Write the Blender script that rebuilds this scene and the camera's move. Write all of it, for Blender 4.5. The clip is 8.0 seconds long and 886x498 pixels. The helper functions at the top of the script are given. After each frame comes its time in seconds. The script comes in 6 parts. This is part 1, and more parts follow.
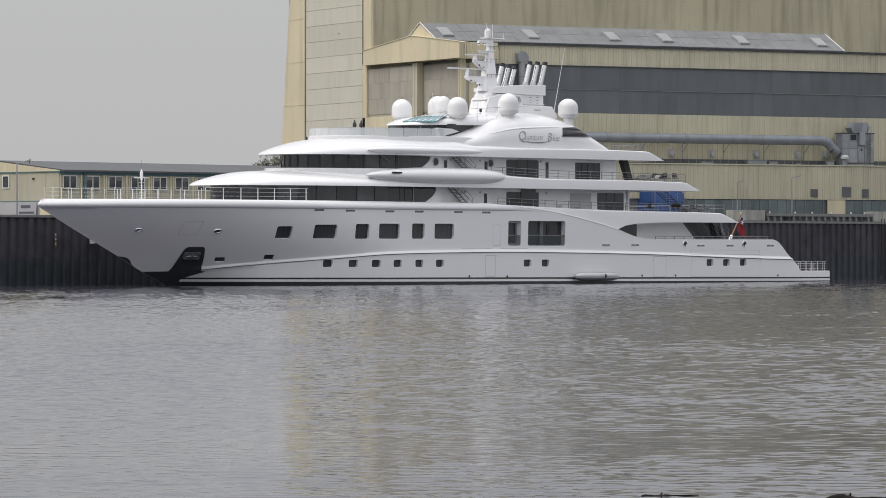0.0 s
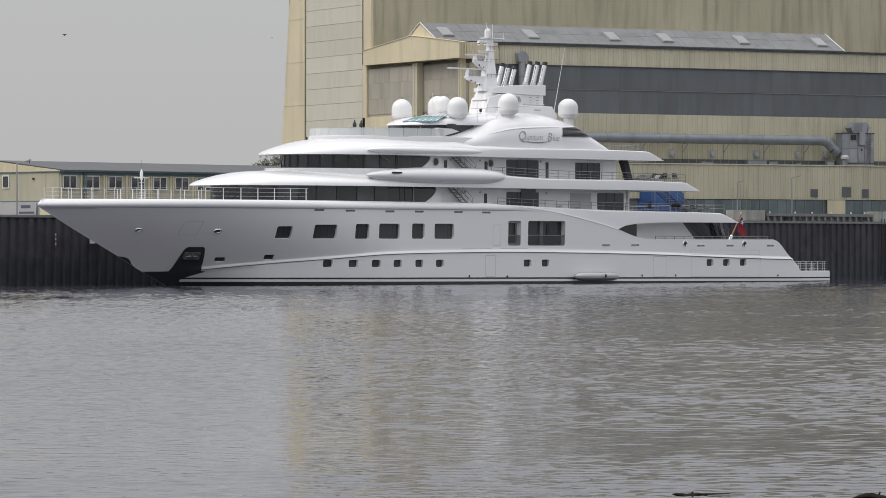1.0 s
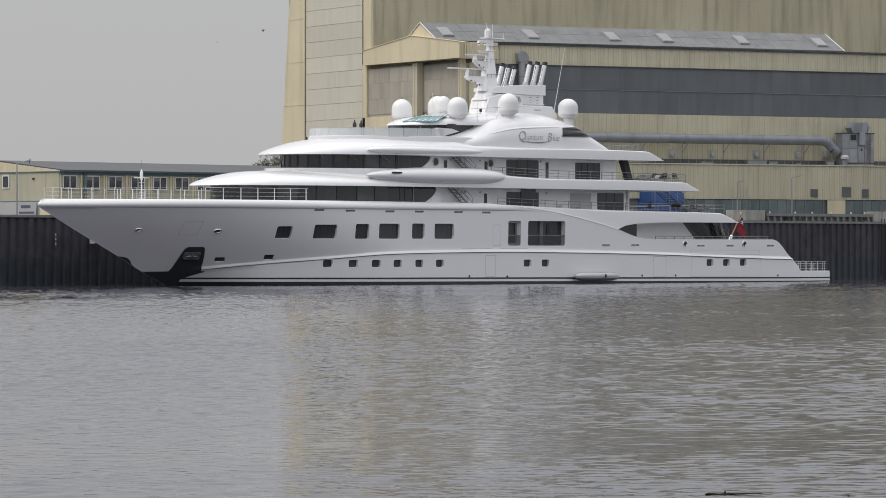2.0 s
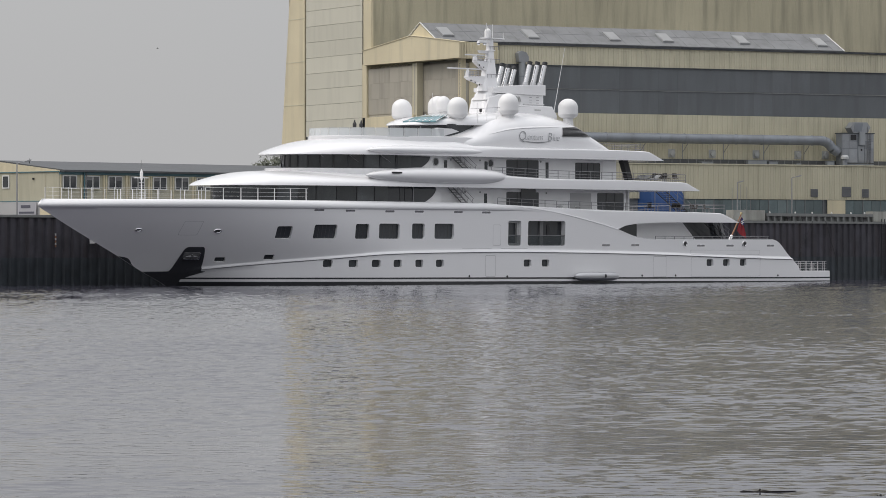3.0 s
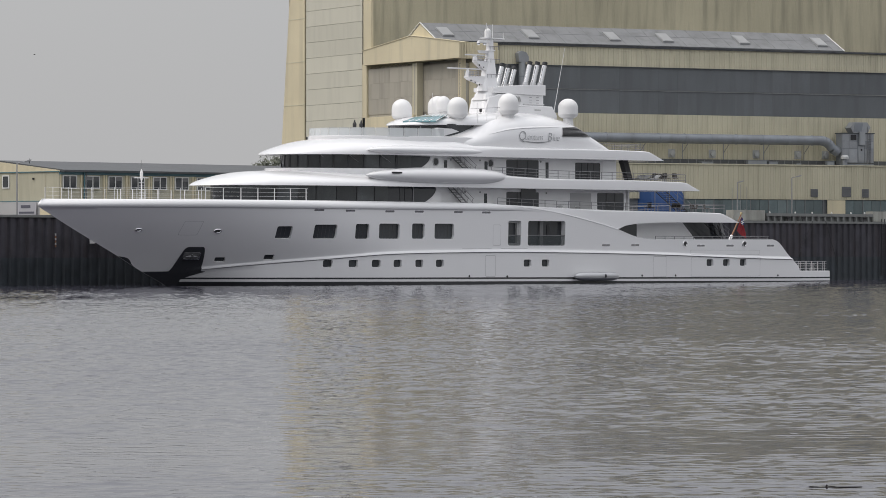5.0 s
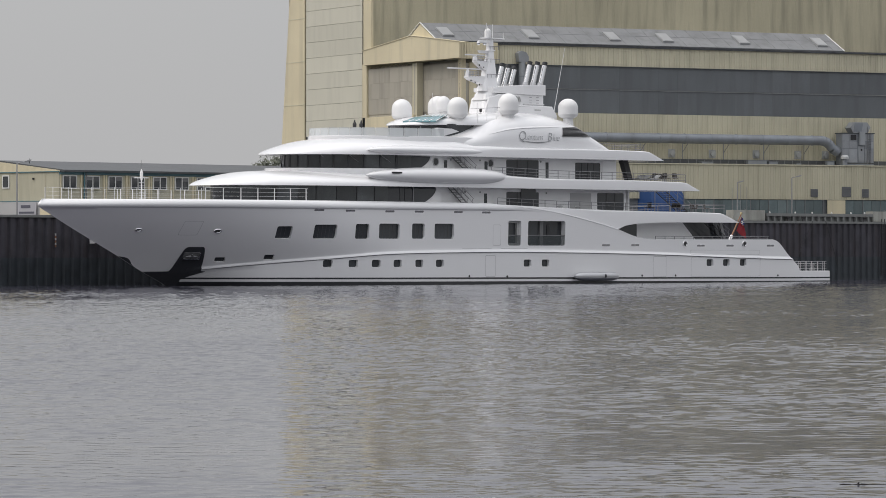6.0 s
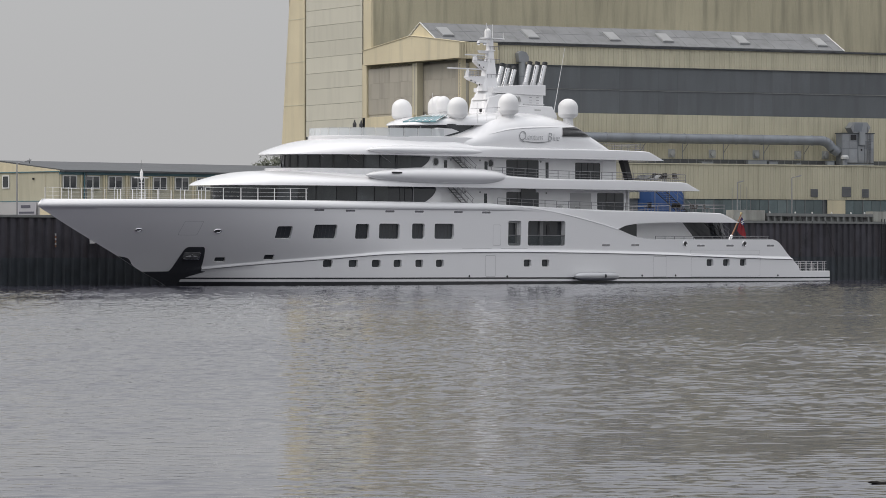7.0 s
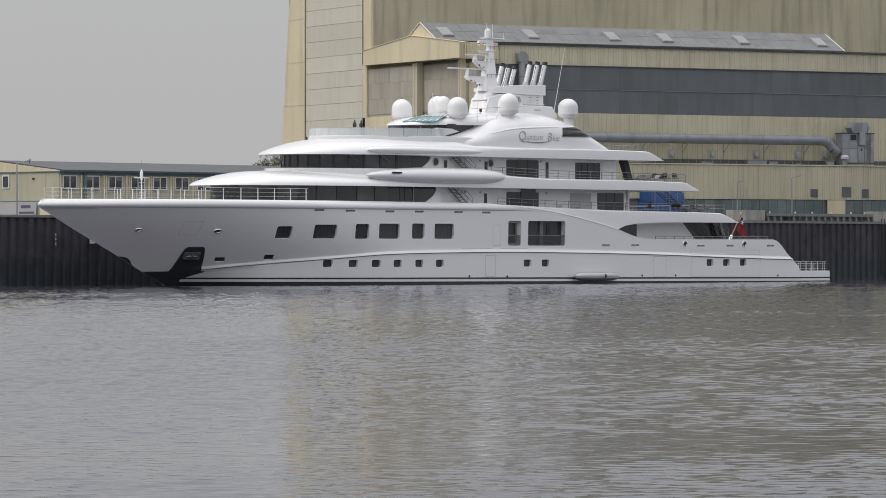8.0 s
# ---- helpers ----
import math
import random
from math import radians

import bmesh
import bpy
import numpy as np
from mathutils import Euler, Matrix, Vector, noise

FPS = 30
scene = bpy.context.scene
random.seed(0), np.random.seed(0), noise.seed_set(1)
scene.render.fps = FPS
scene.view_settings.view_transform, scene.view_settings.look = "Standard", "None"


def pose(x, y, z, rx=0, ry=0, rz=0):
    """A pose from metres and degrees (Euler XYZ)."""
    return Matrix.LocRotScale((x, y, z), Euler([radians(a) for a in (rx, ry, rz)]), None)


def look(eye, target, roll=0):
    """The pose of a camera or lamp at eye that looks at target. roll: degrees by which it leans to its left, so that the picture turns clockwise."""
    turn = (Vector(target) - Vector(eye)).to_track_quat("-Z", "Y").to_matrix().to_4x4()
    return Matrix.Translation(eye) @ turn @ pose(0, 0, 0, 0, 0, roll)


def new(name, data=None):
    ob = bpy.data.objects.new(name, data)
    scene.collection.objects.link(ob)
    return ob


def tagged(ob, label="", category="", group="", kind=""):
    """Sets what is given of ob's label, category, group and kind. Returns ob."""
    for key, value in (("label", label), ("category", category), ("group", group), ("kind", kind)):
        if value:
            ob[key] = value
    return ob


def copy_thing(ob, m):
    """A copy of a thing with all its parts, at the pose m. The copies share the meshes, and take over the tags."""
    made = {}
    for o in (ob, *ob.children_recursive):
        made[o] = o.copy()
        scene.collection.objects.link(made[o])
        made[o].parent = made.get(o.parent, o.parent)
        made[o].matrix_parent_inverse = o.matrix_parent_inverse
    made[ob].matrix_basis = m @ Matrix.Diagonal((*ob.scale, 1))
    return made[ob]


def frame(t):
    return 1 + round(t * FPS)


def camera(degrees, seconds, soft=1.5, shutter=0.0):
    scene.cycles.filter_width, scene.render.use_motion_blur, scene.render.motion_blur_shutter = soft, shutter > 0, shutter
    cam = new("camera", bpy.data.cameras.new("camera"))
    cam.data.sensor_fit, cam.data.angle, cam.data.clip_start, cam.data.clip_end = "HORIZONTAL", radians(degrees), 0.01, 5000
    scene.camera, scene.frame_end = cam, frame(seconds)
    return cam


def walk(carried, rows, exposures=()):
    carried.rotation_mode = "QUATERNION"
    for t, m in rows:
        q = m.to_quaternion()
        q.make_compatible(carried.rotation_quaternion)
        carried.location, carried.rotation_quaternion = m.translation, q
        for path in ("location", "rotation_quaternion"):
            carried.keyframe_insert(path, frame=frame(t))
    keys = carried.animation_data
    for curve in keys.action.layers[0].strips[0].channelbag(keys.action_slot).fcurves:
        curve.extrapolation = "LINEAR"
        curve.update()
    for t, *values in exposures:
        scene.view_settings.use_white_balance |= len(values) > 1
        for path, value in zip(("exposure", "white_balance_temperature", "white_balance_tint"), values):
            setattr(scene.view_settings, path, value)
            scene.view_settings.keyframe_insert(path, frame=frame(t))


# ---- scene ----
# ---- camera: stands still on the far bank, long lens ----
cam = camera(12.344, 8.0, soft=0.6)
EYE = (0.0, 0.0, 3.0)
VIEW = look(EYE, (0.0, 1000.0, 3.0 + 1000.0 * 6.0 / 7250.0))
walk(cam, [(0.0, VIEW), (8.0, VIEW)], exposures=[(0.0, 0.1), (1.5, 0.04), (3.0, 0.0), (8.0, 0.0)])

WATER_Z = -0.15
QUAY_Z = 6.5

# ---- world, sun ----
SUN_EL, SUN_AZ = radians(50), radians(-100)   # azimuth from +y towards +x
world = bpy.data.worlds.new("overcast_sky")
scene.world = world
world.use_nodes = True
wn, wl = world.node_tree.nodes, world.node_tree.links
sky = wn.new("ShaderNodeTexSky")
sky.sky_type, sky.sun_disc = "NISHITA", False
sky.sun_elevation, sky.sun_rotation = SUN_EL, SUN_AZ
sky.air_density, sky.dust_density, sky.ozone_density = 1.0, 4.0, 1.0
cloud = wn.new("ShaderNodeMix")
cloud.data_type = "RGBA"
cloud.inputs["Factor"].default_value = 0.86
cloud.inputs["B"].default_value = (5.15, 5.15, 5.24, 1)      # even cloud cover
wl.new(sky.outputs[0], cloud.inputs["A"])
# an overcast dome is brighter overhead than at the horizon
way = wn.new("ShaderNodeTexCoord")
split = wn.new("ShaderNodeSeparateXYZ")
wl.new(way.outputs["Generated"], split.inputs[0])
rise = wn.new("ShaderNodeMapRange")
rise.interpolation_type = "SMOOTHSTEP"
rise.inputs["To Min"].default_value, rise.inputs["To Max"].default_value = 1.0, 2.72
wl.new(split.outputs["Z"], rise.inputs["Value"])
dome_light = wn.new("ShaderNodeVectorMath")
dome_light.operation = "SCALE"
wl.new(cloud.outputs["Result"], dome_light.inputs[0])
wl.new(rise.outputs[0], dome_light.inputs["Scale"])
wl.new(dome_light.outputs[0], wn["Background"].inputs[0])
wn["Background"].inputs[1].default_value = 0.1

sun_data = bpy.data.lights.new("sun", "SUN")
sun_data.energy, sun_data.angle, sun_data.color = 1.0, radians(40), (1.0, 0.94, 0.88)
sun = new("sun", sun_data)
sun.matrix_world = look((0, 0, 0), (-math.sin(SUN_AZ) * math.cos(SUN_EL), -math.cos(SUN_AZ) * math.cos(SUN_EL), -math.sin(SUN_EL)))


# ---- materials ----
def mat(name, color, rough=0.5, metal=0.0, vary=0.1, scale=0.5, grain=8.0, bump=0.0, coat=0.0, stretch=(1, 1, 1), spec=0.5, stain=None, stain_amount=0.0, piece=0.0):
    """A surface with two scales of variation, fine relief and optional stains, all at world size; piece: how far single pieces differ."""
    m = bpy.data.materials.new(name)
    m.use_nodes = True
    n, l = m.node_tree.nodes, m.node_tree.links
    b = n["Principled BSDF"]
    b.inputs["Metallic"].default_value = metal
    b.inputs["Coat Weight"].default_value = coat
    b.inputs["Specular IOR Level"].default_value = spec
    co = n.new("ShaderNodeTexCoord")
    mp = n.new("ShaderNodeMapping")
    mp.inputs["Scale"].default_value = stretch
    place = co.outputs["Object"]
    info = n.new("ShaderNodeObjectInfo")
    if piece:
        shift = n.new("ShaderNodeVectorMath")
        shift.operation = "MULTIPLY_ADD"
        shift.inputs[1].default_value = (37, 23, 5)
        l.new(info.outputs["Random"], shift.inputs[0])
        l.new(place, shift.inputs[2])
        place = shift.outputs[0]
    l.new(place, mp.inputs[0])
    big, small = n.new("ShaderNodeTexNoise"), n.new("ShaderNodeTexNoise")
    for t, s, d in ((big, scale, 3), (small, grain, 4)):
        t.inputs["Scale"].default_value, t.inputs["Detail"].default_value = s, d
        l.new(mp.outputs[0], t.inputs["Vector"])
    mixv = n.new("ShaderNodeMath")
    mixv.operation = "MULTIPLY_ADD"
    mixv.inputs[1].default_value = 0.4
    l.new(small.outputs[0], mixv.inputs[0])
    l.new(big.outputs[0], mixv.inputs[2])
    ramp = n.new("ShaderNodeMapRange")
    ramp.inputs["From Min"].default_value, ramp.inputs["From Max"].default_value = 0.45, 0.95
    ramp.inputs["To Min"].default_value, ramp.inputs["To Max"].default_value = 1 - vary, 1 + vary
    l.new(mixv.outputs[0], ramp.inputs["Value"])
    mul = n.new("ShaderNodeMix")
    mul.data_type, mul.blend_type = "RGBA", "MULTIPLY"
    mul.inputs["Factor"].default_value = 1.0
    mul.inputs["A"].default_value = (*color, 1)
    l.new(ramp.outputs[0], mul.inputs["B"])
    out = mul.outputs["Result"]
    if stain:
        st = n.new("ShaderNodeTexNoise")
        st.inputs["Scale"].default_value, st.inputs["Detail"].default_value = 1.0, 5
        sm = n.new("ShaderNodeMapping")
        sm.inputs["Scale"].default_value = (0.9, 0.9, 0.09)
        l.new(place, sm.inputs[0])
        l.new(sm.outputs[0], st.inputs["Vector"])
        sr = n.new("ShaderNodeMapRange")
        sr.inputs["From Min"].default_value, sr.inputs["From Max"].default_value = 0.48, 0.75
        sr.inputs["To Max"].default_value = stain_amount
        l.new(st.outputs[0], sr.inputs["Value"])
        mx = n.new("ShaderNodeMix")
        mx.data_type = "RGBA"
        mx.inputs["B"].default_value = (*stain, 1)
        l.new(out, mx.inputs["A"])
        l.new(sr.outputs[0], mx.inputs["Factor"])
        out = mx.outputs["Result"]
    if piece:
        pr = n.new("ShaderNodeMapRange")
        pr.inputs["To Min"].default_value, pr.inputs["To Max"].default_value = 1 - piece, 1 + piece
        l.new(info.outputs["Random"], pr.inputs["Value"])
        pm = n.new("ShaderNodeVectorMath")
        pm.operation = "SCALE"
        l.new(out, pm.inputs[0])
        l.new(pr.outputs[0], pm.inputs["Scale"])
        out = pm.outputs[0]
    l.new(out, b.inputs["Base Color"])
    rr = n.new("ShaderNodeMapRange")
    rr.inputs["To Min"].default_value, rr.inputs["To Max"].default_value = max(0.02, rough * 0.8), min(1, rough * 1.2)
    l.new(small.outputs[0], rr.inputs["Value"])
    l.new(rr.outputs[0], b.inputs["Roughness"])
    if bump:
        bp = n.new("ShaderNodeBump")
        bp.inputs["Strength"].default_value, bp.inputs["Distance"].default_value = 0.6, bump
        l.new(small.outputs[0], bp.inputs["Height"])
        l.new(bp.outputs[0], b.inputs["Normal"])
    return m


WHITE = mat("white_yacht_paint", (0.8, 0.8, 0.81), 0.22, vary=0.015, scale=0.15, coat=0.5)
WHITE_SATIN = mat("white_satin_paint", (0.78, 0.78, 0.78), 0.4, vary=0.03, scale=0.4)
GREY_PAINT = mat("grey_painted_wall", (0.45, 0.45, 0.45), 0.5, vary=0.05)
TINTED = mat("tinted_glass", (0.042, 0.046, 0.051), 0.06, vary=0.3, scale=0.25, piece=0.2)
SKYGLASS = mat("teal_skylight_glass", (0.13, 0.26, 0.29), 0.05, vary=0.1)
BLACK = mat("black_boot_paint", (0.026, 0.027, 0.03), 0.35, vary=0.2)
PLATE = mat("dark_bow_plating", (0.04, 0.042, 0.048), 0.4, vary=0.15)
STEEL = mat("polished_steel", (0.72, 0.72, 0.73), 0.18, metal=1.0, vary=0.05)
RAILM = mat("brushed_rail_steel", (0.24, 0.24, 0.25), 0.4, metal=0.6, vary=0.05)
RAIL_LIGHT = mat("light_rail_steel", (0.45, 0.45, 0.46), 0.4, metal=0.5, vary=0.05)
GREYM = mat("grey_fender_rubber", (0.5, 0.505, 0.52), 0.3, metal=0.75, vary=0.06)
DARK = mat("dark_interior", (0.03, 0.03, 0.032), 0.6, vary=0.2)
RED = mat("red_flag_cloth", (0.27, 0.035, 0.045), 0.8, vary=0.1)
NAVY = mat("navy_flag_cloth", (0.02, 0.03, 0.12), 0.8, vary=0.1)
BRASS = mat("brass", (0.5, 0.42, 0.26), 0.3, metal=1.0)
WOODM = mat("varnished_pole", (0.2, 0.09, 0.04), 0.35, vary=0.2)
YELLOW = mat("pale_yellow_cladding", (0.65, 0.58, 0.405), 0.55, vary=0.1, scale=0.12, stain=(0.42, 0.38, 0.27), stain_amount=0.5)
YELLOW_LIGHT = mat("cream_door_panel", (0.57, 0.555, 0.465), 0.5, vary=0.05, scale=0.1, stain=(0.42, 0.41, 0.35), stain_amount=0.35, piece=0.03)
OLIVE = mat("weathered_olive_cladding", (0.56, 0.525, 0.395), 0.65, vary=0.12, scale=0.1, stain=(0.3, 0.28, 0.2), stain_amount=0.45)
OLIVE_TALL = mat("streaked_olive_cladding", (0.47, 0.43, 0.305), 0.65, vary=0.14, scale=0.08, stain=(0.2, 0.19, 0.14), stain_amount=0.6)
BROWN = mat("grey_brown_door_panel", (0.4, 0.375, 0.315), 0.6, vary=0.1, scale=0.15, stain=(0.2, 0.19, 0.16), stain_amount=0.5, piece=0.05)
GLASSBAND = mat("grey_window_band", (0.13, 0.142, 0.15), 0.4, vary=0.16, scale=0.12, stain=(0.1, 0.1, 0.105), stain_amount=0.6, piece=0.06)
ROOFM = mat("grey_sheet_roof", (0.2, 0.205, 0.21), 0.6, vary=0.15, scale=0.2, stain=(0.1, 0.1, 0.1), stain_amount=0.5)
DARKROOF = mat("dark_roof_edge", (0.07, 0.075, 0.08), 0.6, vary=0.15)
DUCT = mat("galvanised_duct", (0.24, 0.26, 0.285), 0.5, metal=0.2, vary=0.12, stain=(0.17, 0.17, 0.17), stain_amount=0.5)
SHEET_METAL = mat("bright_sheet_metal", (0.3, 0.315, 0.33), 0.4, metal=0.3, vary=0.15, stain=(0.25, 0.25, 0.25), stain_amount=0.5, piece=0.12)
TEALTRIM = mat("teal_trim_paint", (0.08, 0.17, 0.2), 0.5, vary=0.1)
PILE = mat("rusty_sheet_piling", (0.052, 0.05, 0.06), 0.8, vary=0.35, scale=0.5, grain=6, bump=0.01, stain=(0.05, 0.037, 0.035), stain_amount=0.6, piece=0.12)
TIDE = mat("wet_algae_piling", (0.03, 0.037, 0.044), 0.55, vary=0.3, scale=0.6, piece=0.1)
CONCRETE = mat("weathered_concrete", (0.36, 0.36, 0.33), 0.85, vary=0.15, scale=0.5, bump=0.01, stain=(0.12, 0.12, 0.1), stain_amount=0.6)
GROUND = mat("quay_asphalt", (0.06, 0.06, 0.06), 0.9, vary=0.2, scale=0.2)
FRAMEW = mat("white_window_frame", (0.7, 0.7, 0.68), 0.45, vary=0.05)
PANE = mat("window_pane_glass", (0.05, 0.055, 0.06), 0.08, vary=0.2)
WICKER = mat("dark_woven_wicker", (0.06, 0.052, 0.045), 0.7, vary=0.3, scale=6, grain=60)
BLUE = mat("blue_tarpaulin", (0.03, 0.085, 0.25), 0.6, vary=0.15, scale=0.6)
# leaf colour lightened a little: the haze of distance is mixed into it
LEAF = mat("hazy_foliage", (0.15, 0.16, 0.12), 0.9, vary=0.35, scale=0.8)
BARK = mat("bark", (0.12, 0.1, 0.08), 0.9, vary=0.2)
WETWOOD = mat("wet_black_driftwood", (0.014, 0.012, 0.011), 0.8, vary=0.4, scale=6, bump=0.004, spec=0.15)
FEATHER = mat("dark_feathers", (0.03, 0.03, 0.03), 0.8, vary=0.3, scale=20)
SIGN = mat("grey_sign_board", (0.42, 0.42, 0.45), 0.5, vary=0.05)
INK = mat("dark_sign_ink", (0.1, 0.1, 0.13), 0.6)
# dark tone for the painted shade line below the knuckle
GROOVE_SHADE = mat("painted_groove_shade", (0.2, 0.2, 0.21), 0.5, vary=0.05)
PANE_DARK = mat("smoked_window_pane", (0.055, 0.061, 0.064), 0.06, vary=0.35, scale=0.4, piece=0.4)
CURTAIN = mat("drawn_dark_curtain", (0.06, 0.06, 0.063), 0.8, vary=0.2)
LETTER = mat("silver_lettering", (0.3, 0.31, 0.32), 0.3, metal=0.5)


SCREEN = mat("pale_screen_glass", (0.75, 0.78, 0.79), 0.08, vary=0.05)
SCREEN.node_tree.nodes["Principled BSDF"].inputs["Alpha"].default_value = 0.6
CLEAR = mat("clear_balustrade_glass", (0.1, 0.115, 0.12), 0.06, vary=0.05, spec=0.2)
CLEAR.node_tree.nodes["Principled BSDF"].inputs["Alpha"].default_value = 0.3
SEAM = mat("panel_gap", (0.3, 0.3, 0.31), 0.6, vary=0.05)
GREY_STEP = mat("grey_deck_steel", (0.16, 0.16, 0.165), 0.5, vary=0.1)
PANE_STRIP = mat("dusty_strip_glazing", (0.12, 0.155, 0.16), 0.25, vary=0.25, scale=0.4, stain=(0.16, 0.19, 0.19), stain_amount=0.6, piece=0.2)
BEIGE = mat("beige_render", (0.44, 0.42, 0.32), 0.75, vary=0.1, scale=0.3, stain=(0.28, 0.27, 0.21), stain_amount=0.5)
BEAMC = mat("dark_stained_concrete", (0.2, 0.205, 0.2), 0.85, vary=0.15, scale=0.5, bump=0.01)
RWIN = mat("dull_rooflight", (0.32, 0.325, 0.33), 0.4, vary=0.1)
FANGREY = mat("pale_fan_housing", (0.42, 0.43, 0.43), 0.5, vary=0.1)
LAMPGREY = mat("grey_lamp_post", (0.3, 0.3, 0.305), 0.5, vary=0.1)


def water_material():
    m = bpy.data.materials.new("rippled_harbour_water")
    m.use_nodes = True
    n, l = m.node_tree.nodes, m.node_tree.links
    b = n["Principled BSDF"]
    b.inputs["Base Color"].default_value = (0.044, 0.044, 0.06, 1)
    b.inputs["Roughness"].default_value = 0.06
    b.inputs["IOR"].default_value = 1.333
    b.inputs["Specular Tint"].default_value = (0.985, 0.96, 1.075, 1)
    co = n.new("ShaderNodeTexCoord")
    last = None
    for scale, stretch, depth, detail in ((2.6, (0.6, 1.3, 1), 0.004, 3), (7.0, (0.7, 1.3, 1), 0.0015, 2)):
        mp = n.new("ShaderNodeMapping")
        mp.inputs["Scale"].default_value = stretch
        mp.inputs["Rotation"].default_value = (0, 0, scale)
        l.new(co.outputs["Object"], mp.inputs[0])
        t = n.new("ShaderNodeTexNoise")
        t.inputs["Scale"].default_value, t.inputs["Detail"].default_value = scale, detail
        l.new(mp.outputs[0], t.inputs["Vector"])
        bp = n.new("ShaderNodeBump")
        bp.inputs["Strength"].default_value, bp.inputs["Distance"].default_value = 1.0, depth
        l.new(t.outputs[0], bp.inputs["Height"])
        if last:
            l.new(last.outputs[0], bp.inputs["Normal"])
        last = bp
    l.new(last.outputs[0], b.inputs["Normal"])
    return m


WATER = water_material()


# ---- mesh tools ----
def part(name, bm, material, parent=None, label="", smooth=False):
    bmesh.ops.recalc_face_normals(bm, faces=bm.faces)
    me = bpy.data.meshes.new(name)
    bm.to_mesh(me)
    bm.free()
    me.materials.append(material)
    if smooth:
        me.shade_smooth()
        me.set_sharp_from_angle(angle=radians(38))
    ob = new(name, me)
    ob.parent = parent
    if label:
        tagged(ob, label)
    return ob


def thing(name, label, category, m=None, group="", kind=""):
    ob = tagged(new(name), label, category, group, kind)
    if m is not None:
        ob.matrix_world = m
    return ob


def grid_faces(bm, rows, closed=False):
    """Quads between rows of points; closed joins each row's ends."""
    vs = [[bm.verts.new(p) for p in r] for r in rows]
    n = len(vs[0])
    for i in range(len(vs) - 1):
        for j in range(n if closed else n - 1):
            k = (j + 1) % n
            q = [vs[i][j], vs[i][k], vs[i + 1][k], vs[i + 1][j]]
            bm.faces.new(q)
    return vs


def add_box(bm, lo, hi, bevel=0.0, m=None):
    g = bmesh.ops.create_cube(bm, size=1.0)
    v = g["verts"]
    size = [h - l for l, h in zip(lo, hi)]
    mid = [(h + l) / 2 for l, h in zip(lo, hi)]
    bmesh.ops.transform(bm, matrix=Matrix.Translation(mid) @ Matrix.Diagonal((*size, 1)), verts=v)
    if bevel:
        r = bmesh.ops.bevel(bm, geom=list({e for x in v for e in x.link_edges}), offset=bevel, segments=2, affect="EDGES")
        v = r["verts"]
    if m is not None:
        bmesh.ops.transform(bm, matrix=m, verts=list({x for x in v if x.is_valid}))
    return v


def box(lo, hi, bevel=0.0):
    bm = bmesh.new()
    add_box(bm, lo, hi, bevel)
    return bm


def add_tube(bm, p, q, r, r2=None, seg=8):
    p, q = Vector(p), Vector(q)
    d = q - p
    rot = d.to_track_quat("Z", "Y").to_matrix().to_4x4()
    bmesh.ops.create_cone(bm, cap_ends=True, segments=seg, radius1=r, radius2=r if r2 is None else r2, depth=d.length,
                          matrix=Matrix.Translation((p + q) / 2) @ rot)


def tube(p, q, r, r2=None, seg=8):
    bm = bmesh.new()
    add_tube(bm, p, q, r, r2, seg)
    return bm


def turned(profile, seg=28):
    """A solid turned about z from (radius, z) pairs."""
    bm = bmesh.new()
    rows = [[(max(r, 0.001) * math.cos(2 * math.pi * j / seg), max(r, 0.001) * math.sin(2 * math.pi * j / seg), z) for j in range(seg)] for r, z in profile]
    vs = grid_faces(bm, rows, True)
    bm.faces.new(vs[0])
    bm.faces.new(vs[-1])
    return bm


def prism(outline, axis_lo, axis_hi, make):
    """A flat outline of (p, q) pairs drawn out from axis_lo to axis_hi; make(p, q, t) gives the point."""
    bm = bmesh.new()
    a = [bm.verts.new(make(p, q, axis_lo)) for p, q in outline]
    b = [bm.verts.new(make(p, q, axis_hi)) for p, q in outline]
    bm.faces.new(a)
    bm.faces.new(b)
    n = len(a)
    for i in range(n):
        bm.faces.new((a[i], a[(i + 1) % n], b[(i + 1) % n], b[i]))
    return bm


def curve_value(table, x):
    """Smooth value between the (x, y) pairs of a short table (monotone cubic)."""
    xs = [p[0] for p in table]
    ys = [p[1] for p in table]
    if x <= xs[0]:
        return ys[0]
    if x >= xs[-1]:
        return ys[-1]
    i = max(k for k in range(len(xs) - 1) if xs[k] <= x)

    def slope(k):
        if k in (0, len(xs) - 1):
            j = min(k, len(xs) - 2)
            return (ys[j + 1] - ys[j]) / (xs[j + 1] - xs[j])
        d0 = (ys[k] - ys[k - 1]) / (xs[k] - xs[k - 1])
        d1 = (ys[k + 1] - ys[k]) / (xs[k + 1] - xs[k])
        return 0.0 if d0 * d1 <= 0 else 2 * d0 * d1 / (d0 + d1)
    h = xs[i + 1] - xs[i]
    t = (x - xs[i]) / h
    return (ys[i] * (1 + 2 * t) * (1 - t) ** 2 + slope(i) * h * t * (1 - t) ** 2
            + ys[i + 1] * t * t * (3 - 2 * t) + slope(i + 1) * h * t * t * (t - 1))


def smoothstep(a, b, x):
    t = min(1, max(0, (x - a) / (b - a)))
    return t * t * (3 - 2 * t)


# ---- the yacht: x forward, y to port, z up; 104 m long ----
YACHT = pose(-0.18, 409.9, 0, 0, 0, 225)
yacht = thing("motor_yacht", "large white motor yacht with grey-tinted windows moored along the quay", "yacht", YACHT)

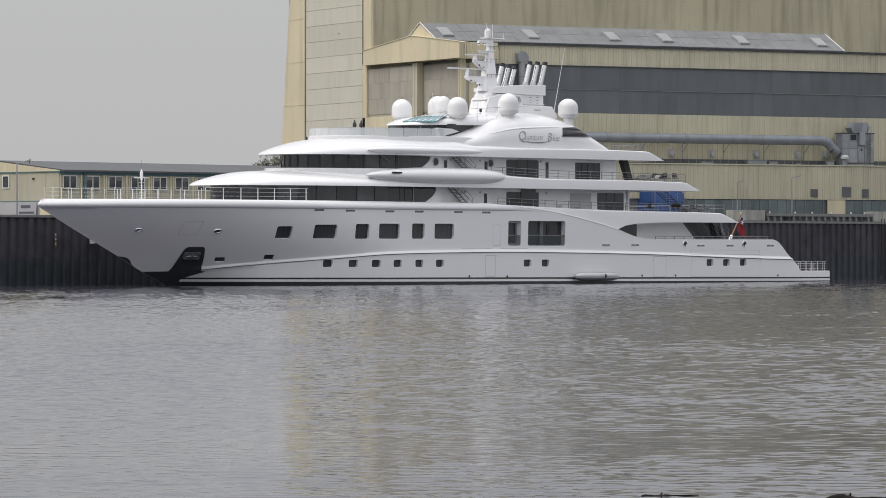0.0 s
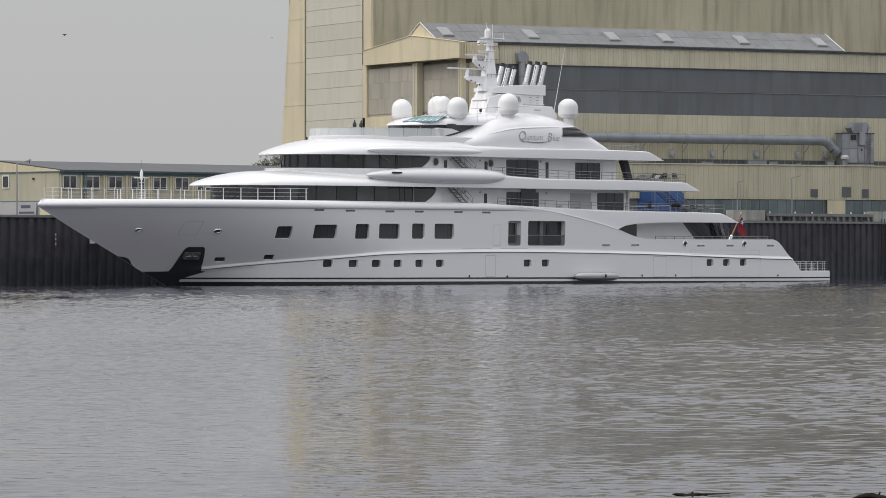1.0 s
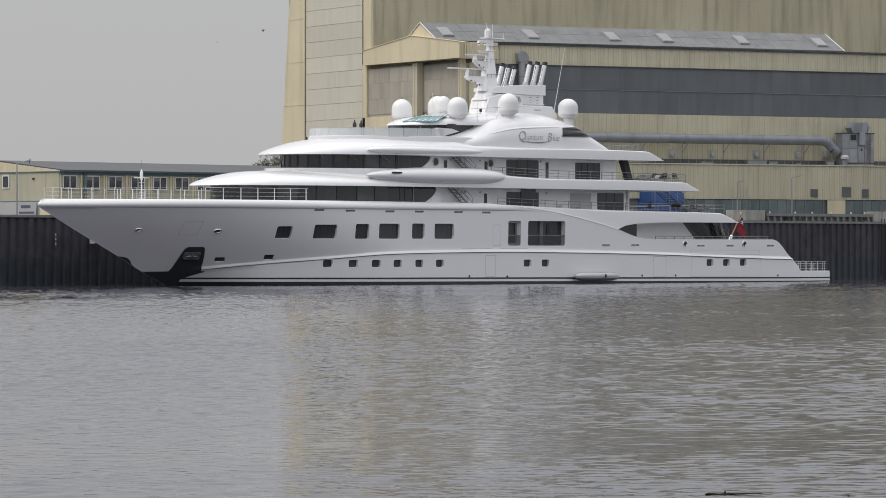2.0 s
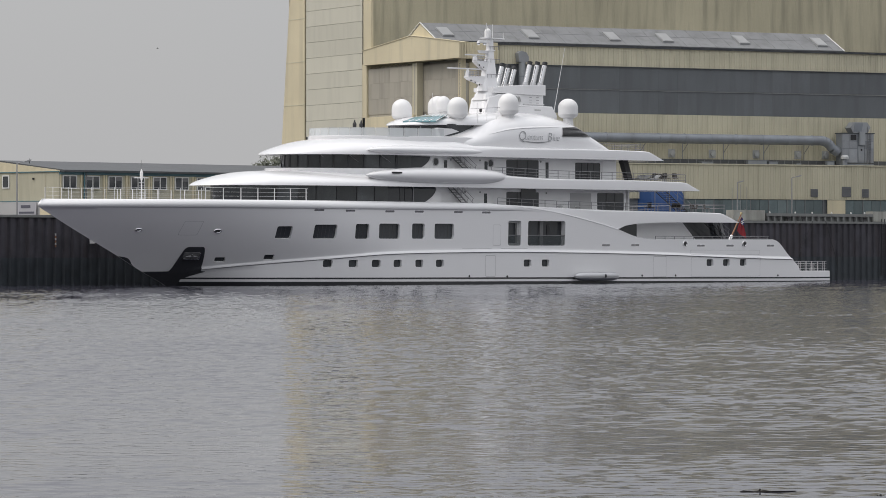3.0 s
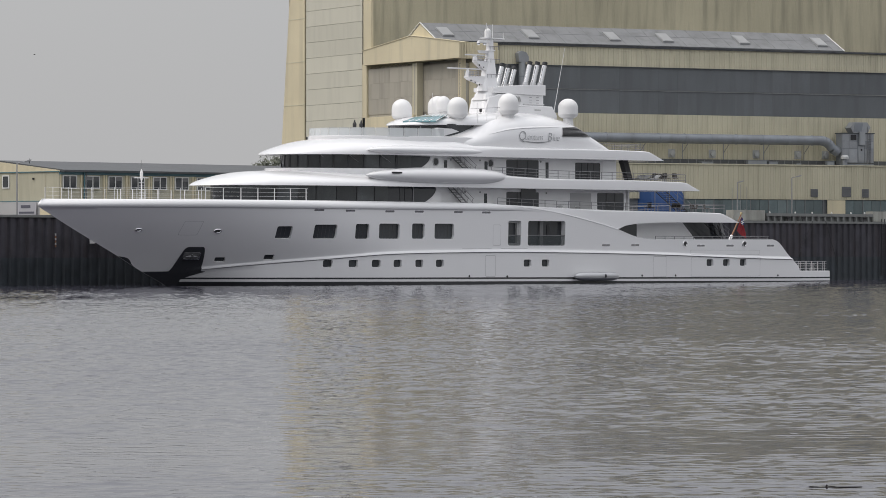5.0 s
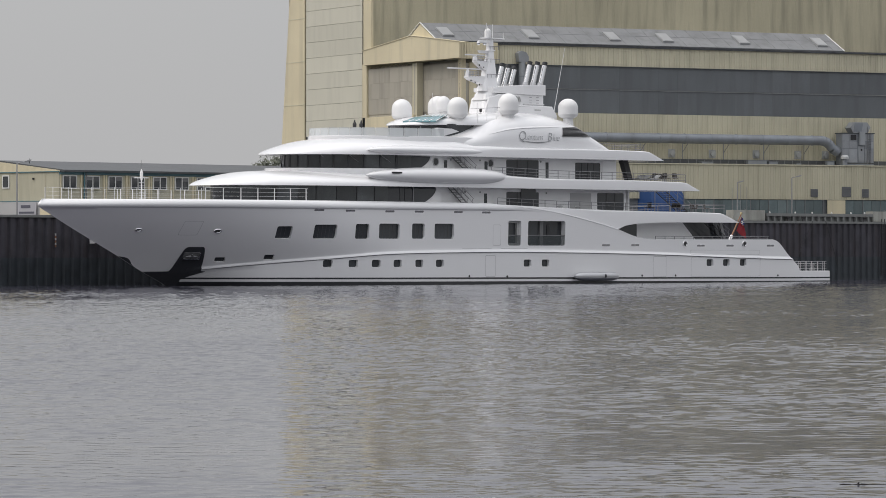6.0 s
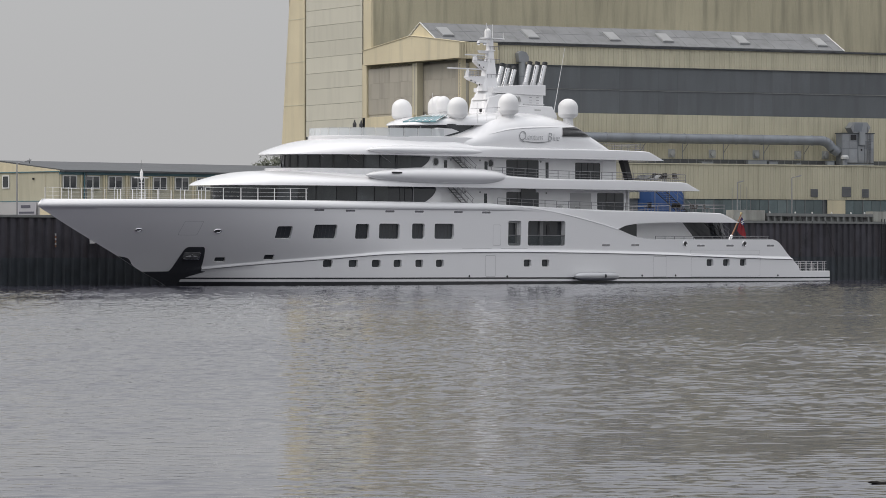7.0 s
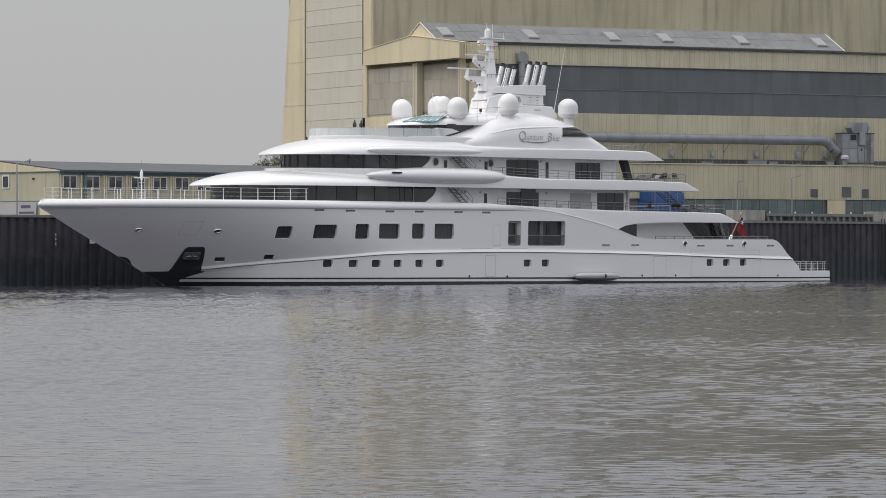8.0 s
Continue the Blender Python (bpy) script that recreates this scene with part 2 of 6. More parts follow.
STEM = [(-1.2, 35.0), (-0.07, 36.7), (1.21, 39.5), (2.74, 42.6), (4.51, 46.4), (6.46, 50.4), (7.37, 51.9), (7.95, 51.4)]
TRANSOM = [(-1.2, -46.8), (1.07, -46.6), (2.22, -45.4), (2.82, -44.6), (3.4, -43.9), (3.95, -43.2), (4.25, -42.6), (4.4, -41.9)]
SHEER = [(-44, 4.38), (-30.9, 4.36), (-23, 4.34), (-20.4, 4.56), (-17, 5.41), (-13.6, 6.1), (-9.5, 6.8), (-6.2, 7.23), (-1.3, 7.6), (2.0, 7.86), (30, 7.92), (52, 7.9)]
KNUCKLE = [(-46, 2.25), (-35.3, 2.47), (-26.5, 2.71), (-17.8, 2.89), (-9.5, 3.0), (-1.3, 3.06), (6.6, 3.0), (14.3, 2.87), (21.8, 2.42), (29.1, 1.9), (36, 1.2), (40, 0.4)]


def hull_w(a, z):
    """Half breadth of the hull at the length a and height z."""
    k = curve_value(KNUCKLE, a)
    if z < k:
        z_flare = k - (k - z) * (1 - 0.75 * smoothstep(36, 27, a))   # upright plating under the knuckle
    else:
        z_flare = z
    up = min(1, max(0, (z_flare + 0.2) / 8.0))
    beam = 7.9 + 0.2 * up
    a0, p = 6 + 14 * up, 1.75 + 0.75 * up
    tip = curve_value(STEM, z_flare)
    t = min(1, max(0, (a - a0) / (tip - a0)))
    w = beam * (1 - t ** p)
    aft = min(1, max(0, (-20 - a) / 32))
    w -= 0.7 * aft ** 2
    w += 0.2 * smoothstep(k + 0.28, k, z) * smoothstep(38, 33, a)
    w -= 0.1 * smoothstep(k - 0.0, k - 0.08, z) * smoothstep(38, 33, a)
    s = (z - 7.12) / 0.8
    if s > 0:
        g = smoothstep(-8, 3, a)
        w += g * (0.2 * math.sqrt(max(0, 1 - (2 * min(s, 1) - 1) ** 2)) - 0.36 * s * s)
    return max(w, 0.0)


def hull_mesh():
    bm = bmesh.new()
    us = [i / 120 for i in range(121)]
    us = [1 - (1 - u) ** 1.35 for u in us]
    port, star = [], []
    for u in us:
        def along(z):
            lo, hi = curve_value(TRANSOM, z), curve_value(STEM, z)
            return lo + (hi - lo) * u
        top, k = 7.0, 2.0
        for _ in range(8):
            top, k = curve_value(SHEER, along(top)), curve_value(KNUCKLE, along(k))
        lip = min(7.12, top - 0.4)
        zs = [-1.2 + (k - 0.08 + 1.2) * i / 8 for i in range(9)] + [k, k + 0.07, k + 0.14, k + 0.21, k + 0.28]
        zs += [k + 0.28 + (lip - k - 0.28) * i / 20 for i in range(1, 21)]
        zs += [lip + (top - lip) * q for q in (0.01, 0.03, 0.07, 0.13, 0.22, 0.35, 0.5, 0.65, 0.8, 0.9, 1.0)]
        rp, rs = [], []
        for z in zs:
            a = along(z)
            w = 0.03 if u == 1 else hull_w(a, z)
            rp.append((a, w, z))
            rs.append((a, -w, z))
        port.append(rp)
        star.append(rs)
    vs_ = zs
    vp = grid_faces(bm, port)
    vq = grid_faces(bm, star)
    for i in range(len(us) - 1):
        bm.faces.new((vp[i][-1], vp[i + 1][-1], vq[i + 1][-1], vq[i][-1]))
        bm.faces.new((vp[i][0], vp[i + 1][0], vq[i + 1][0], vq[i][0]))
    for j in range(len(vs_) - 1):
        bm.faces.new((vp[0][j], vp[0][j + 1], vq[0][j + 1], vq[0][j]))
        bm.faces.new((vp[-1][j], vp[-1][j + 1], vq[-1][j + 1], vq[-1][j]))
    return bm


def hull_frame(a, z, depth=0.0):
    """A frame on the port side: x aft along the shell, y up it, z outwards."""
    p = Vector((a, hull_w(a, z), z))
    ta = (Vector((a - 0.2, hull_w(a - 0.2, z), z)) - p).normalized()
    tz = (Vector((a, hull_w(a, z + 0.2), z + 0.2)) - Vector((a, hull_w(a, z - 0.2), z - 0.2))).normalized()
    n = ta.cross(tz).normalized()
    if n.y < 0:
        n = -n
    tz = n.cross(ta)
    m = Matrix((ta, tz, n)).transposed().to_4x4()
    return Matrix.Translation(p + n * depth) @ m


def rounded(w, h, r, n=4):
    pts = []
    for cx, cy, t0 in ((w / 2 - r, h / 2 - r, 0), (-w / 2 + r, h / 2 - r, 90), (-w / 2 + r, -h / 2 + r, 180), (w / 2 - r, -h / 2 + r, 270)):
        pts += [(cx + r * math.cos(radians(t0 + 90 * k / n)), cy + r * math.sin(radians(t0 + 90 * k / n))) for k in range(n + 1)]
    return pts


def plate(w, h, r, lo, hi, m=None):
    bm = prism(rounded(w, h, r), lo, hi, lambda p, q, t: (p, q, t))
    if m is not None:
        bmesh.ops.transform(bm, matrix=m, verts=bm.verts)
    return bm


# openings in the shell: length, height, width, tall, corner, depth
SALOON_PORTS = [(27.85, 4.85, 1.75, 1.32, 0.2, 0.3), (23.15, 4.95, 2.75, 1.39, 0.2, 0.3), (18.6, 5.0, 1.75, 1.43, 0.2, 0.3),
                (15.05, 5.04, 2.75, 1.45, 0.2, 0.3), (11.15, 5.06, 1.7, 1.47, 0.2, 0.3), (7.6, 5.06, 2.65, 1.47, 0.2, 0.3)]
BALCONIES = [(-2.27, 4.9, 1.85, 2.45, 0.22, 0.6), (-6.88, 4.9, 5.4, 2.45, 0.22, 0.6)]
CABIN_PORTS = [(x, 1.94, 1.06, 0.7, 0.17, 0.32) for x in (22.15, 19.3, 16.6, 13.9, 11.05, 8.25, -4.05, -6.65, -31.6, -34.25, -37.0)]
SLOT_PORTS = [(33.1, 2.3, 1.05, 0.6, 0.08, 0.25), (28.4, 2.52, 1.05, 0.62, 0.08, 0.25)]
OPENINGS = SALOON_PORTS + BALCONIES + CABIN_PORTS + SLOT_PORTS


def cut_hull(ob):
    cut = bmesh.new()
    for a, z, w, h, r, d in OPENINGS:
        one = plate(w, h, r, -d, 0.6, hull_frame(a, z))
        bmesh.ops.recalc_face_normals(one, faces=one.faces)
        me = bpy.data.meshes.new("cut")
        one.to_mesh(me)
        one.free()
        cut.from_mesh(me)
        bpy.data.meshes.remove(me)
    me = bpy.data.meshes.new("cut")
    cut.to_mesh(me)
    cut.free()
    tool = new("cut", me)
    tool.parent = yacht
    mod = ob.modifiers.new("openings", "BOOLEAN")
    mod.operation, mod.object, mod.solver = "DIFFERENCE", tool, "EXACT"
    bpy.context.view_layer.update()
    done = bpy.data.meshes.new_from_object(ob.evaluated_get(bpy.context.evaluated_depsgraph_get()))
    ob.modifiers.clear()
    ob.data = done
    bpy.data.objects.remove(tool)
    done.set_sharp_from_angle(angle=radians(38))


hull = part("hull", hull_mesh(), WHITE, yacht, "glossy white flared hull with a sweeping knuckle line", smooth=True)
cut_hull(hull)


def loft(stations, seg=14):
    """A hollow-free shell through stations (a, half_width, z_low, z_high, squareness): flat below, domed above."""
    bm = bmesh.new()
    rows = []
    for a, w, lo, hi, n in stations:
        row = []
        for j in range(2 * seg + 1):
            th = math.pi * j / (2 * seg)
            c, s = math.cos(th), math.sin(th)
            row.append((a, math.copysign(abs(c) ** (2 / n), c) * w, lo + (hi - lo) * abs(s) ** (2 / n)))
        row.append((a, -w * 0.6, lo - 0.0))
        row.append((a, w * 0.6, lo - 0.0))
        rows.append(row)
    vs = grid_faces(bm, rows, True)
    bm.faces.new(vs[0])
    bm.faces.new(vs[-1])
    bmesh.ops.remove_doubles(bm, verts=bm.verts, dist=0.002)
    return bm


def tier(aft, a0, nose, w, low, tops, square, n=140, low_table=None):
    """Stations of a deck slab: a rounded nose from a0 to a0 + nose, straight sides, and its upper profile from a table."""
    out = []
    for i in range(n + 1):
        u = i / n
        a = aft + (a0 + nose - aft) * (1 - (1 - u) ** 1.6)
        t = max(0, (a - a0) / nose)
        ww = w * math.sqrt(max(0.0004, 1 - t * t))
        lo = curve_value(low_table, a) if low_table else low
        out.append((a, ww, lo, max(curve_value(tops, a), lo + 0.01), curve_value(square, a)))
    return out


# upper deck band that runs aft above the main deck
part("upper_deck_band", loft(tier(-36.4, 3, 4, 7.85, 6.12, [(-36.4, 6.14), (-35.9, 6.32), (-34.1, 6.97), (-33.6, 7.12), (-18, 7.31), (-9.5, 7.48), (0, 7.74), (7, 7.7)], [(-40, 30), (10, 30)],
     low_table=[(-40, 6.12), (-26.5, 6.1), (-21.4, 5.98), (-18.9, 5.75), (-17.3, 5.35), (-14.5, 5.37), (-11.2, 6.3), (-10, 6.35), (10, 6.9)])),
     WHITE, yacht, "white upper deck overhang", smooth=True)
# saloon glass and deck house on the upper deck
part("upper_saloon_glass", loft(tier(7.6, 14, 15.8, 6.9, 7.5, [(0, 9.4), (40, 9.4)], [(0, 30), (40, 30)])), TINTED, yacht, "dark tinted wraparound saloon glass", smooth=True)
part("upper_deck_house", box((-20.5, -6.3, 7.2), (9, 6.3, 9.4), 0.06), WHITE_SATIN, yacht, "white deck house wall")
part("bridge_deck_brim", loft(tier(-30.1, 14, 18.3, 8.0, 9.35,
     [(-30.1, 9.36), (-29.6, 9.56), (-28.3, 10.08), (-27.8, 10.25), (-16, 10.4), (-9.5, 10.4), (-3, 10.6), (2, 11.0), (20, 10.95), (26, 10.75), (30, 10.1), (32.3, 9.4)],
     [(-20, 30), (-4, 16), (8, 3.0), (16, 2.2), (30, 2)])), WHITE, yacht, "white sculpted deck overhang", smooth=True)
part("bridge_glass", loft(tier(6.8, 8, 12.4, 6.5, 10.5, [(0, 12.5), (40, 12.5)], [(0, 30), (40, 30)])), TINTED, yacht, "dark tinted bridge windows", smooth=True)
part("bridge_deck_house", box((-17.2, -5.9, 10.2), (8, 5.9, 12.5), 0.06), WHITE_SATIN, yacht, "white deck house wall")
part("sun_deck_brim", loft(tier(-25.1, 8, 15.4, 7.4, 12.42,
     [(-25.1, 12.43), (-24.6, 12.65), (-23.2, 13.22), (-22.7, 13.38), (-16.8, 13.45), (-4, 13.5), (2, 13.9), (5, 14.45), (13, 14.35), (17, 14.0), (20.5, 13.3), (23.4, 12.45)],
     [(-20, 30), (-5, 12), (4, 3.2), (12, 2.4), (30, 2)])), WHITE, yacht, "white sculpted sun deck overhang", smooth=True)
part("sun_deck_fairing", loft(tier(-17.7, 2, 4, 6.9, 13.2,
     [(-17.7, 13.5), (-16.7, 14.4), (-15.5, 15.2), (-13.3, 16.45), (-8.9, 17.15), (-5.1, 17.1), (-1.9, 16.6), (0.5, 15.4), (3, 14.65), (6, 14.3)],
     [(-20, 3.4), (10, 3.4)])), WHITE, yacht, "white curved fairing carrying the name", smooth=True)


def ellipsoid(c, r, seg=36):
    bm = bmesh.new()
    bmesh.ops.create_uvsphere(bm, u_segments=seg, v_segments=seg // 2, radius=1.0, matrix=Matrix.Translation(c) @ Matrix.Diagonal((*r, 1)) @ pose(0, 0, 0, 0, 90, 0))
    return bm


def pod(aft, fore, w, z, rw, rz, blunt=3.2, point=2.2, seg=28, n=44):
    """A smooth lens-shaped body along the deck edge, blunt behind and finer in front."""
    bm = bmesh.new()
    mid, half = (aft + fore) / 2, (fore - aft) / 2
    rows = []
    for i in range(n + 1):
        t = -math.cos(math.pi * i / n)
        r = max(0.004, (1 - abs(t) ** (blunt if t < 0 else point)) ** 0.6)
        rows.append([(mid + half * t, w + rw * r * math.cos(2 * math.pi * k / seg), z + rz * r * math.sin(2 * math.pi * k / seg)) for k in range(seg)])
    vs = grid_faces(bm, rows, True)
    bm.faces.new(vs[0])
    bm.faces.new(vs[-1])
    return bm


for side in (1, -1):
    part("wing_pod", pod(-2.1, 17.4, 7.25 * side, 10.4, 1.28, 0.88, 4.2, 2.1), WHITE, yacht, "white lens-shaped pod on the deck edge", smooth=True)
    part("visor", pod(-3.0, 16.3, 6.35 * side, 12.88, 1.25, 0.54, 2.0, 3.6), WHITE, yacht, "white rounded visor", smooth=True)
HARDTOP = tier(-8, -4, 10.4, 5.5, 15.6, [(-8, 17.1), (-3, 17.0), (2, 16.6), (5, 16.1), (6.4, 15.65)], [(-20, 3.4), (10, 2.6)])
part("hardtop", loft(HARDTOP), WHITE, yacht, "white sun deck hardtop", smooth=True)
part("sun_lounge_wall", box((-6, -4.4, 14.2), (3.2, 4.4, 15.7), 0.05), TINTED, yacht, "dark glass lounge wall")
part("funnel_house", loft([(-12.05, 2.62, 16.6, 19.0, 60), (-8.9, 2.5, 16.6, 19.0, 60), (-6.7, 1.6, 16.6, 19.0, 60), (-5.6, 1.25, 16.6, 18.6, 60), (-5.0, 1.15, 16.6, 17.0, 60)]), WHITE, yacht, "white funnel housing")
part("funnel_crown", loft([(-12.2, 2.8, 18.95, 20.02, 60), (-9.2, 2.7, 18.98, 19.95, 60), (-7.4, 1.8, 19.05, 19.8, 60), (-6.0, 1.35, 19.1, 19.66, 60)]), WHITE, yacht, "white overhanging funnel crown")
part("funnel_sill", box((-12.15, -2.75, 17.95), (-9.2, 2.72, 18.06), 0.03), WHITE, yacht)
part("sun_deck_coaming", loft(tier(2, 4, 12.95, 6.45, 13.6, [(0, 14.36), (30, 14.36)], [(0, 40), (30, 40)])), WHITE, yacht, smooth=True)
part("bridge_coaming", loft(tier(4, 8, 14.6, 7.1, 10.5, [(0, 11.12), (30, 11.12)], [(0, 40), (30, 40)])), WHITE, yacht, smooth=True)
part("swim_platform", box((-51.9, -7.2, -0.6), (-46.0, 7.33, 1.04), 0.05), WHITE, yacht, "white low swim platform")


def dome(x, y, z, r, h):
    pts = [(r * 0.6, 0), (r * 0.86, 0.08 * h), (r * 0.985, 0.17 * h), (r * 0.985, 0.19 * h), (r * 1.012, 0.2 * h), (r * 1.012, 0.215 * h), (r, 0.22 * h), (r, 0.52 * h)]
    pts += [(r * math.cos(t), h * 0.52 + (h * 0.48) * math.sin(t)) for t in [radians(k) for k in range(10, 91, 10)]]
    ob = part("radome", turned(pts), WHITE_SATIN, yacht, "white satellite radome", smooth=True)
    ob.location = (x, y, z)
    base = part("pedestal", turned([(r * 0.55, -0.7), (r * 0.5, 0.02)], 20), WHITE_SATIN, ob)
    return ob


for x, y, z, r, h in ((1.65, 3.95, 16.3, 1.02, 2.1), (1.65, -3.95, 16.3, 1.02, 2.1), (-4.5, 5, 16.75, 1.02, 2.15), (-4.5, -5, 16.75, 1.02, 2.15), (-13.2, 5, 16.6, 1.02, 2.0), (-13.2, -5, 16.6, 1.02, 2.0), (-1.3, -1, 17.1, 0.75, 1.6)):
    dome(x, y, z, r, h)


# ---- shell fittings ----
for a, z, w, h, r, d in SALOON_PORTS + CABIN_PORTS + SLOT_PORTS:
    name = "saloon_window" if h > 1 else "porthole"
    win = part(name, plate(w - 0.01, h - 0.01, r, 0.005, 0.05, hull_frame(a, z, -d)), TINTED, yacht, "dark tinted glass set deep in the hull")
    if h > 1:
        for k in range(int(w / 0.45)):
            x = -w / 2 + 0.22 + k * 0.45
            part("curtain_fold", plate(0.03, h - 0.15, 0.01, 0.052, 0.06, hull_frame(a, z, -d) @ pose(x, 0, 0)), CURTAIN, win)
for a, z, w, h, r, d in BALCONIES:
    bay = part("balcony_window", plate(w - 0.01, h - 0.01, r, 0.005, 0.04, hull_frame(a, z, -d)), TINTED, yacht, "large dark balcony window behind a glass balustrade")
    base = hull_frame(a, z, -d)
    part("handrail", plate(w - 0.02, 0.07, 0.02, d - 0.12, d - 0.04, base @ pose(0, -0.2, 0)), RAILM, bay)
    part("balustrade", plate(w - 0.05, 1.0, 0.02, d - 0.09, d - 0.07, base @ pose(0, -0.72, 0)), CLEAR, bay, "pale glass balustrade")
    if w > 3:
        part("mullion", plate(0.5, h - 0.1, 0.03, 0.04, 0.2, base @ pose(-0.35, 0, 0)), GREY_STEP, bay)
        part("doorway", plate(0.4, 1.2, 0.03, 0.04, 0.1, base @ pose(0.75, 0.25, 0)), DARK, bay)
    else:
        part("frame_side", plate(0.32, h - 0.04, 0.03, 0.04, 0.3, base @ pose(-w / 2 + 0.18, 0, 0)), GREY_PAINT, bay)
        part("frame_side", plate(0.26, h - 0.04, 0.03, 0.04, 0.3, base @ pose(w / 2 - 0.15, 0, 0)), GREY_PAINT, bay)
        part("frame_head", plate(w - 0.6, 0.2, 0.03, 0.04, 0.3, base @ pose(0, h / 2 - 0.12, 0)), GREY_PAINT, bay)
        part("frame_foot", plate(w - 0.6, 0.2, 0.03, 0.04, 0.3, base @ pose(0, -h / 2 + 0.12, 0)), GREY_PAINT, bay)


def shell_band(name, a0, a1, low, high, material, off=0.012, n=90, rows=4, label=""):
    """A strip of paint or plating that follows the shell on both sides between two heights."""
    bm = bmesh.new()
    for side in (1, -1):
        out = []
        for i in range(n + 1):
            a = a0 + (a1 - a0) * i / n
            lo, hi = low(a), max(high(a), low(a) + 0.002)
            row = []
            for k in range(rows + 1):
                z = lo + (hi - lo) * k / rows
                tip = curve_value(STEM, z)
                row.append((min(a, tip + 0.03), side * (hull_w(min(a, tip), z) + off), z))
            out.append(row)
        grid_faces(bm, out)
    return part(name, bm, material, yacht, label, smooth=True)


BOOT = lambda a: 0.022 * max(0, a) / 8 - 0.0018 * max(0, -a) * 2.0
shell_band("waterline_stripe", -46.7, 35.7, lambda a: 0.4 + BOOT(a), lambda a: 0.54 + BOOT(a), BLACK, 0.03, label="thin black waterline stripe")
shell_band("boot_topping", -46.7, 35.9, lambda a: -0.6, lambda a: 0.15 + BOOT(a), BLACK, 0.035, label="black boot topping")
for z0, z1 in ((0.235, 0.375), (-0.55, -0.015)):
    part("platform_stripe", box((-51.91, -7.21, z0), (-46.5, 7.342, z1)), BLACK, yacht)
# shade of the groove under the knuckle, drawn as a dark strip on the shell
shell_band("knuckle_groove_shade", -45.2, 35.0, lambda a: curve_value(KNUCKLE, a) - 0.075, lambda a: curve_value(KNUCKLE, a) - 0.03, GROOVE_SHADE, 0.02, 160, 1, "thin dark strip painted as shade in the groove under the knuckle")
# rounded cap along the falling edge of the bulwark
for side in (1, -1):
    bm = bmesh.new()
    rows = []
    for i in range(61):
        a = -23.4 + 21.4 * i / 60
        z = curve_value(SHEER, a)
        w = hull_w(a, z - 0.06)
        r = 0.05 * math.sin(math.pi * i / 60) ** 0.6 + 0.004
        rows.append([(a, side * (w - 0.012 + r * math.cos(t)), z + r * math.sin(t)) for t in [radians(45 * k) for k in range(8)]])
    vs = grid_faces(bm, rows, True)
    part("bulwark_cap", bm, WHITE, yacht, "rounded white bulwark cap", smooth=True)
# dark wear plating round the stem and the anchor pocket
PLATE_TOP = [(33.8, 1.2), (34.3, 1.25), (34.62, 2.2), (35.2, 3.4), (35.4, 3.5), (36.7, 3.5), (36.92, 3.4), (37.0, 3.1), (37.06, 1.7), (37.2, 1.22), (39.8, 1.2), (41.6, 2.5), (43.2, 2.75)]
PLATE_LOW = [(33.9, 1.18), (34.6, 0.95), (35.2, 0.7), (35.65, 0.45), (35.75, -0.6), (44, -0.6)]
shell_band("wear_plating", 33.95, 43.2, lambda a: curve_value(PLATE_LOW, a), lambda a: curve_value(PLATE_TOP, a), PLATE, 0.06, 240, 14, "dark steel plating round the stem and anchor pocket")
anchor = part("anchor", ellipsoid((0, -0.05, 0.12), (0.6, 0.16, 0.12), 16), RAILM, yacht, "stowed steel anchor", smooth=True)
anchor.matrix_basis = hull_frame(36.0, 2.75, 0.07)
part("shank", plate(0.16, 0.5, 0.05, 0.1, 0.3), RAILM, anchor)
part("pocket_back", plate(1.6, 0.8, 0.16, 0.0, 0.03), GREY_STEP, anchor)
part("pocket_rim", plate(1.66, 0.09, 0.04, 0.02, 0.12, pose(0, -0.4, 0)), STEEL, anchor)
part("pocket_rim", plate(0.08, 0.8, 0.04, 0.02, 0.12, pose(0.8, 0, 0)), STEEL, anchor)


def ring_port(a, z, rx, ry):
    bm = bmesh.new()
    rows = []
    for i in range(24):
        t = 2 * math.pi * i / 24
        rows.append([((rx + 0.07 * math.cos(s)) * math.cos(t), (ry + 0.07 * math.cos(s)) * math.sin(t), 0.02 + 0.07 * math.sin(s)) for s in [radians(60 * k) for k in range(6)]])
    rows.append(rows[0])
    grid_faces(bm, rows, True)
    bmesh.ops.remove_doubles(bm, verts=bm.verts, dist=0.001)
    ob = part("fairlead", bm, STEEL, yacht, "polished oval fairlead ring", smooth=True)
    ob.matrix_basis = hull_frame(a, z, 0.0)
    part("fairlead_mouth", prism([(rx * math.cos(radians(k)), ry * math.sin(radians(k))) for k in range(0, 360, 15)], -0.02, 0.03, lambda p, q, t: (p, q, t)), DARK, ob)


for a, z, rx, ry in ((42.2, 5.09, 0.3, 0.16), (34.8, 5.0, 0.36, 0.18), (-27.7, 3.88, 0.3, 0.27), (-37.25, 3.89, 0.3, 0.27)):
    ring_port(a, z, rx, ry)

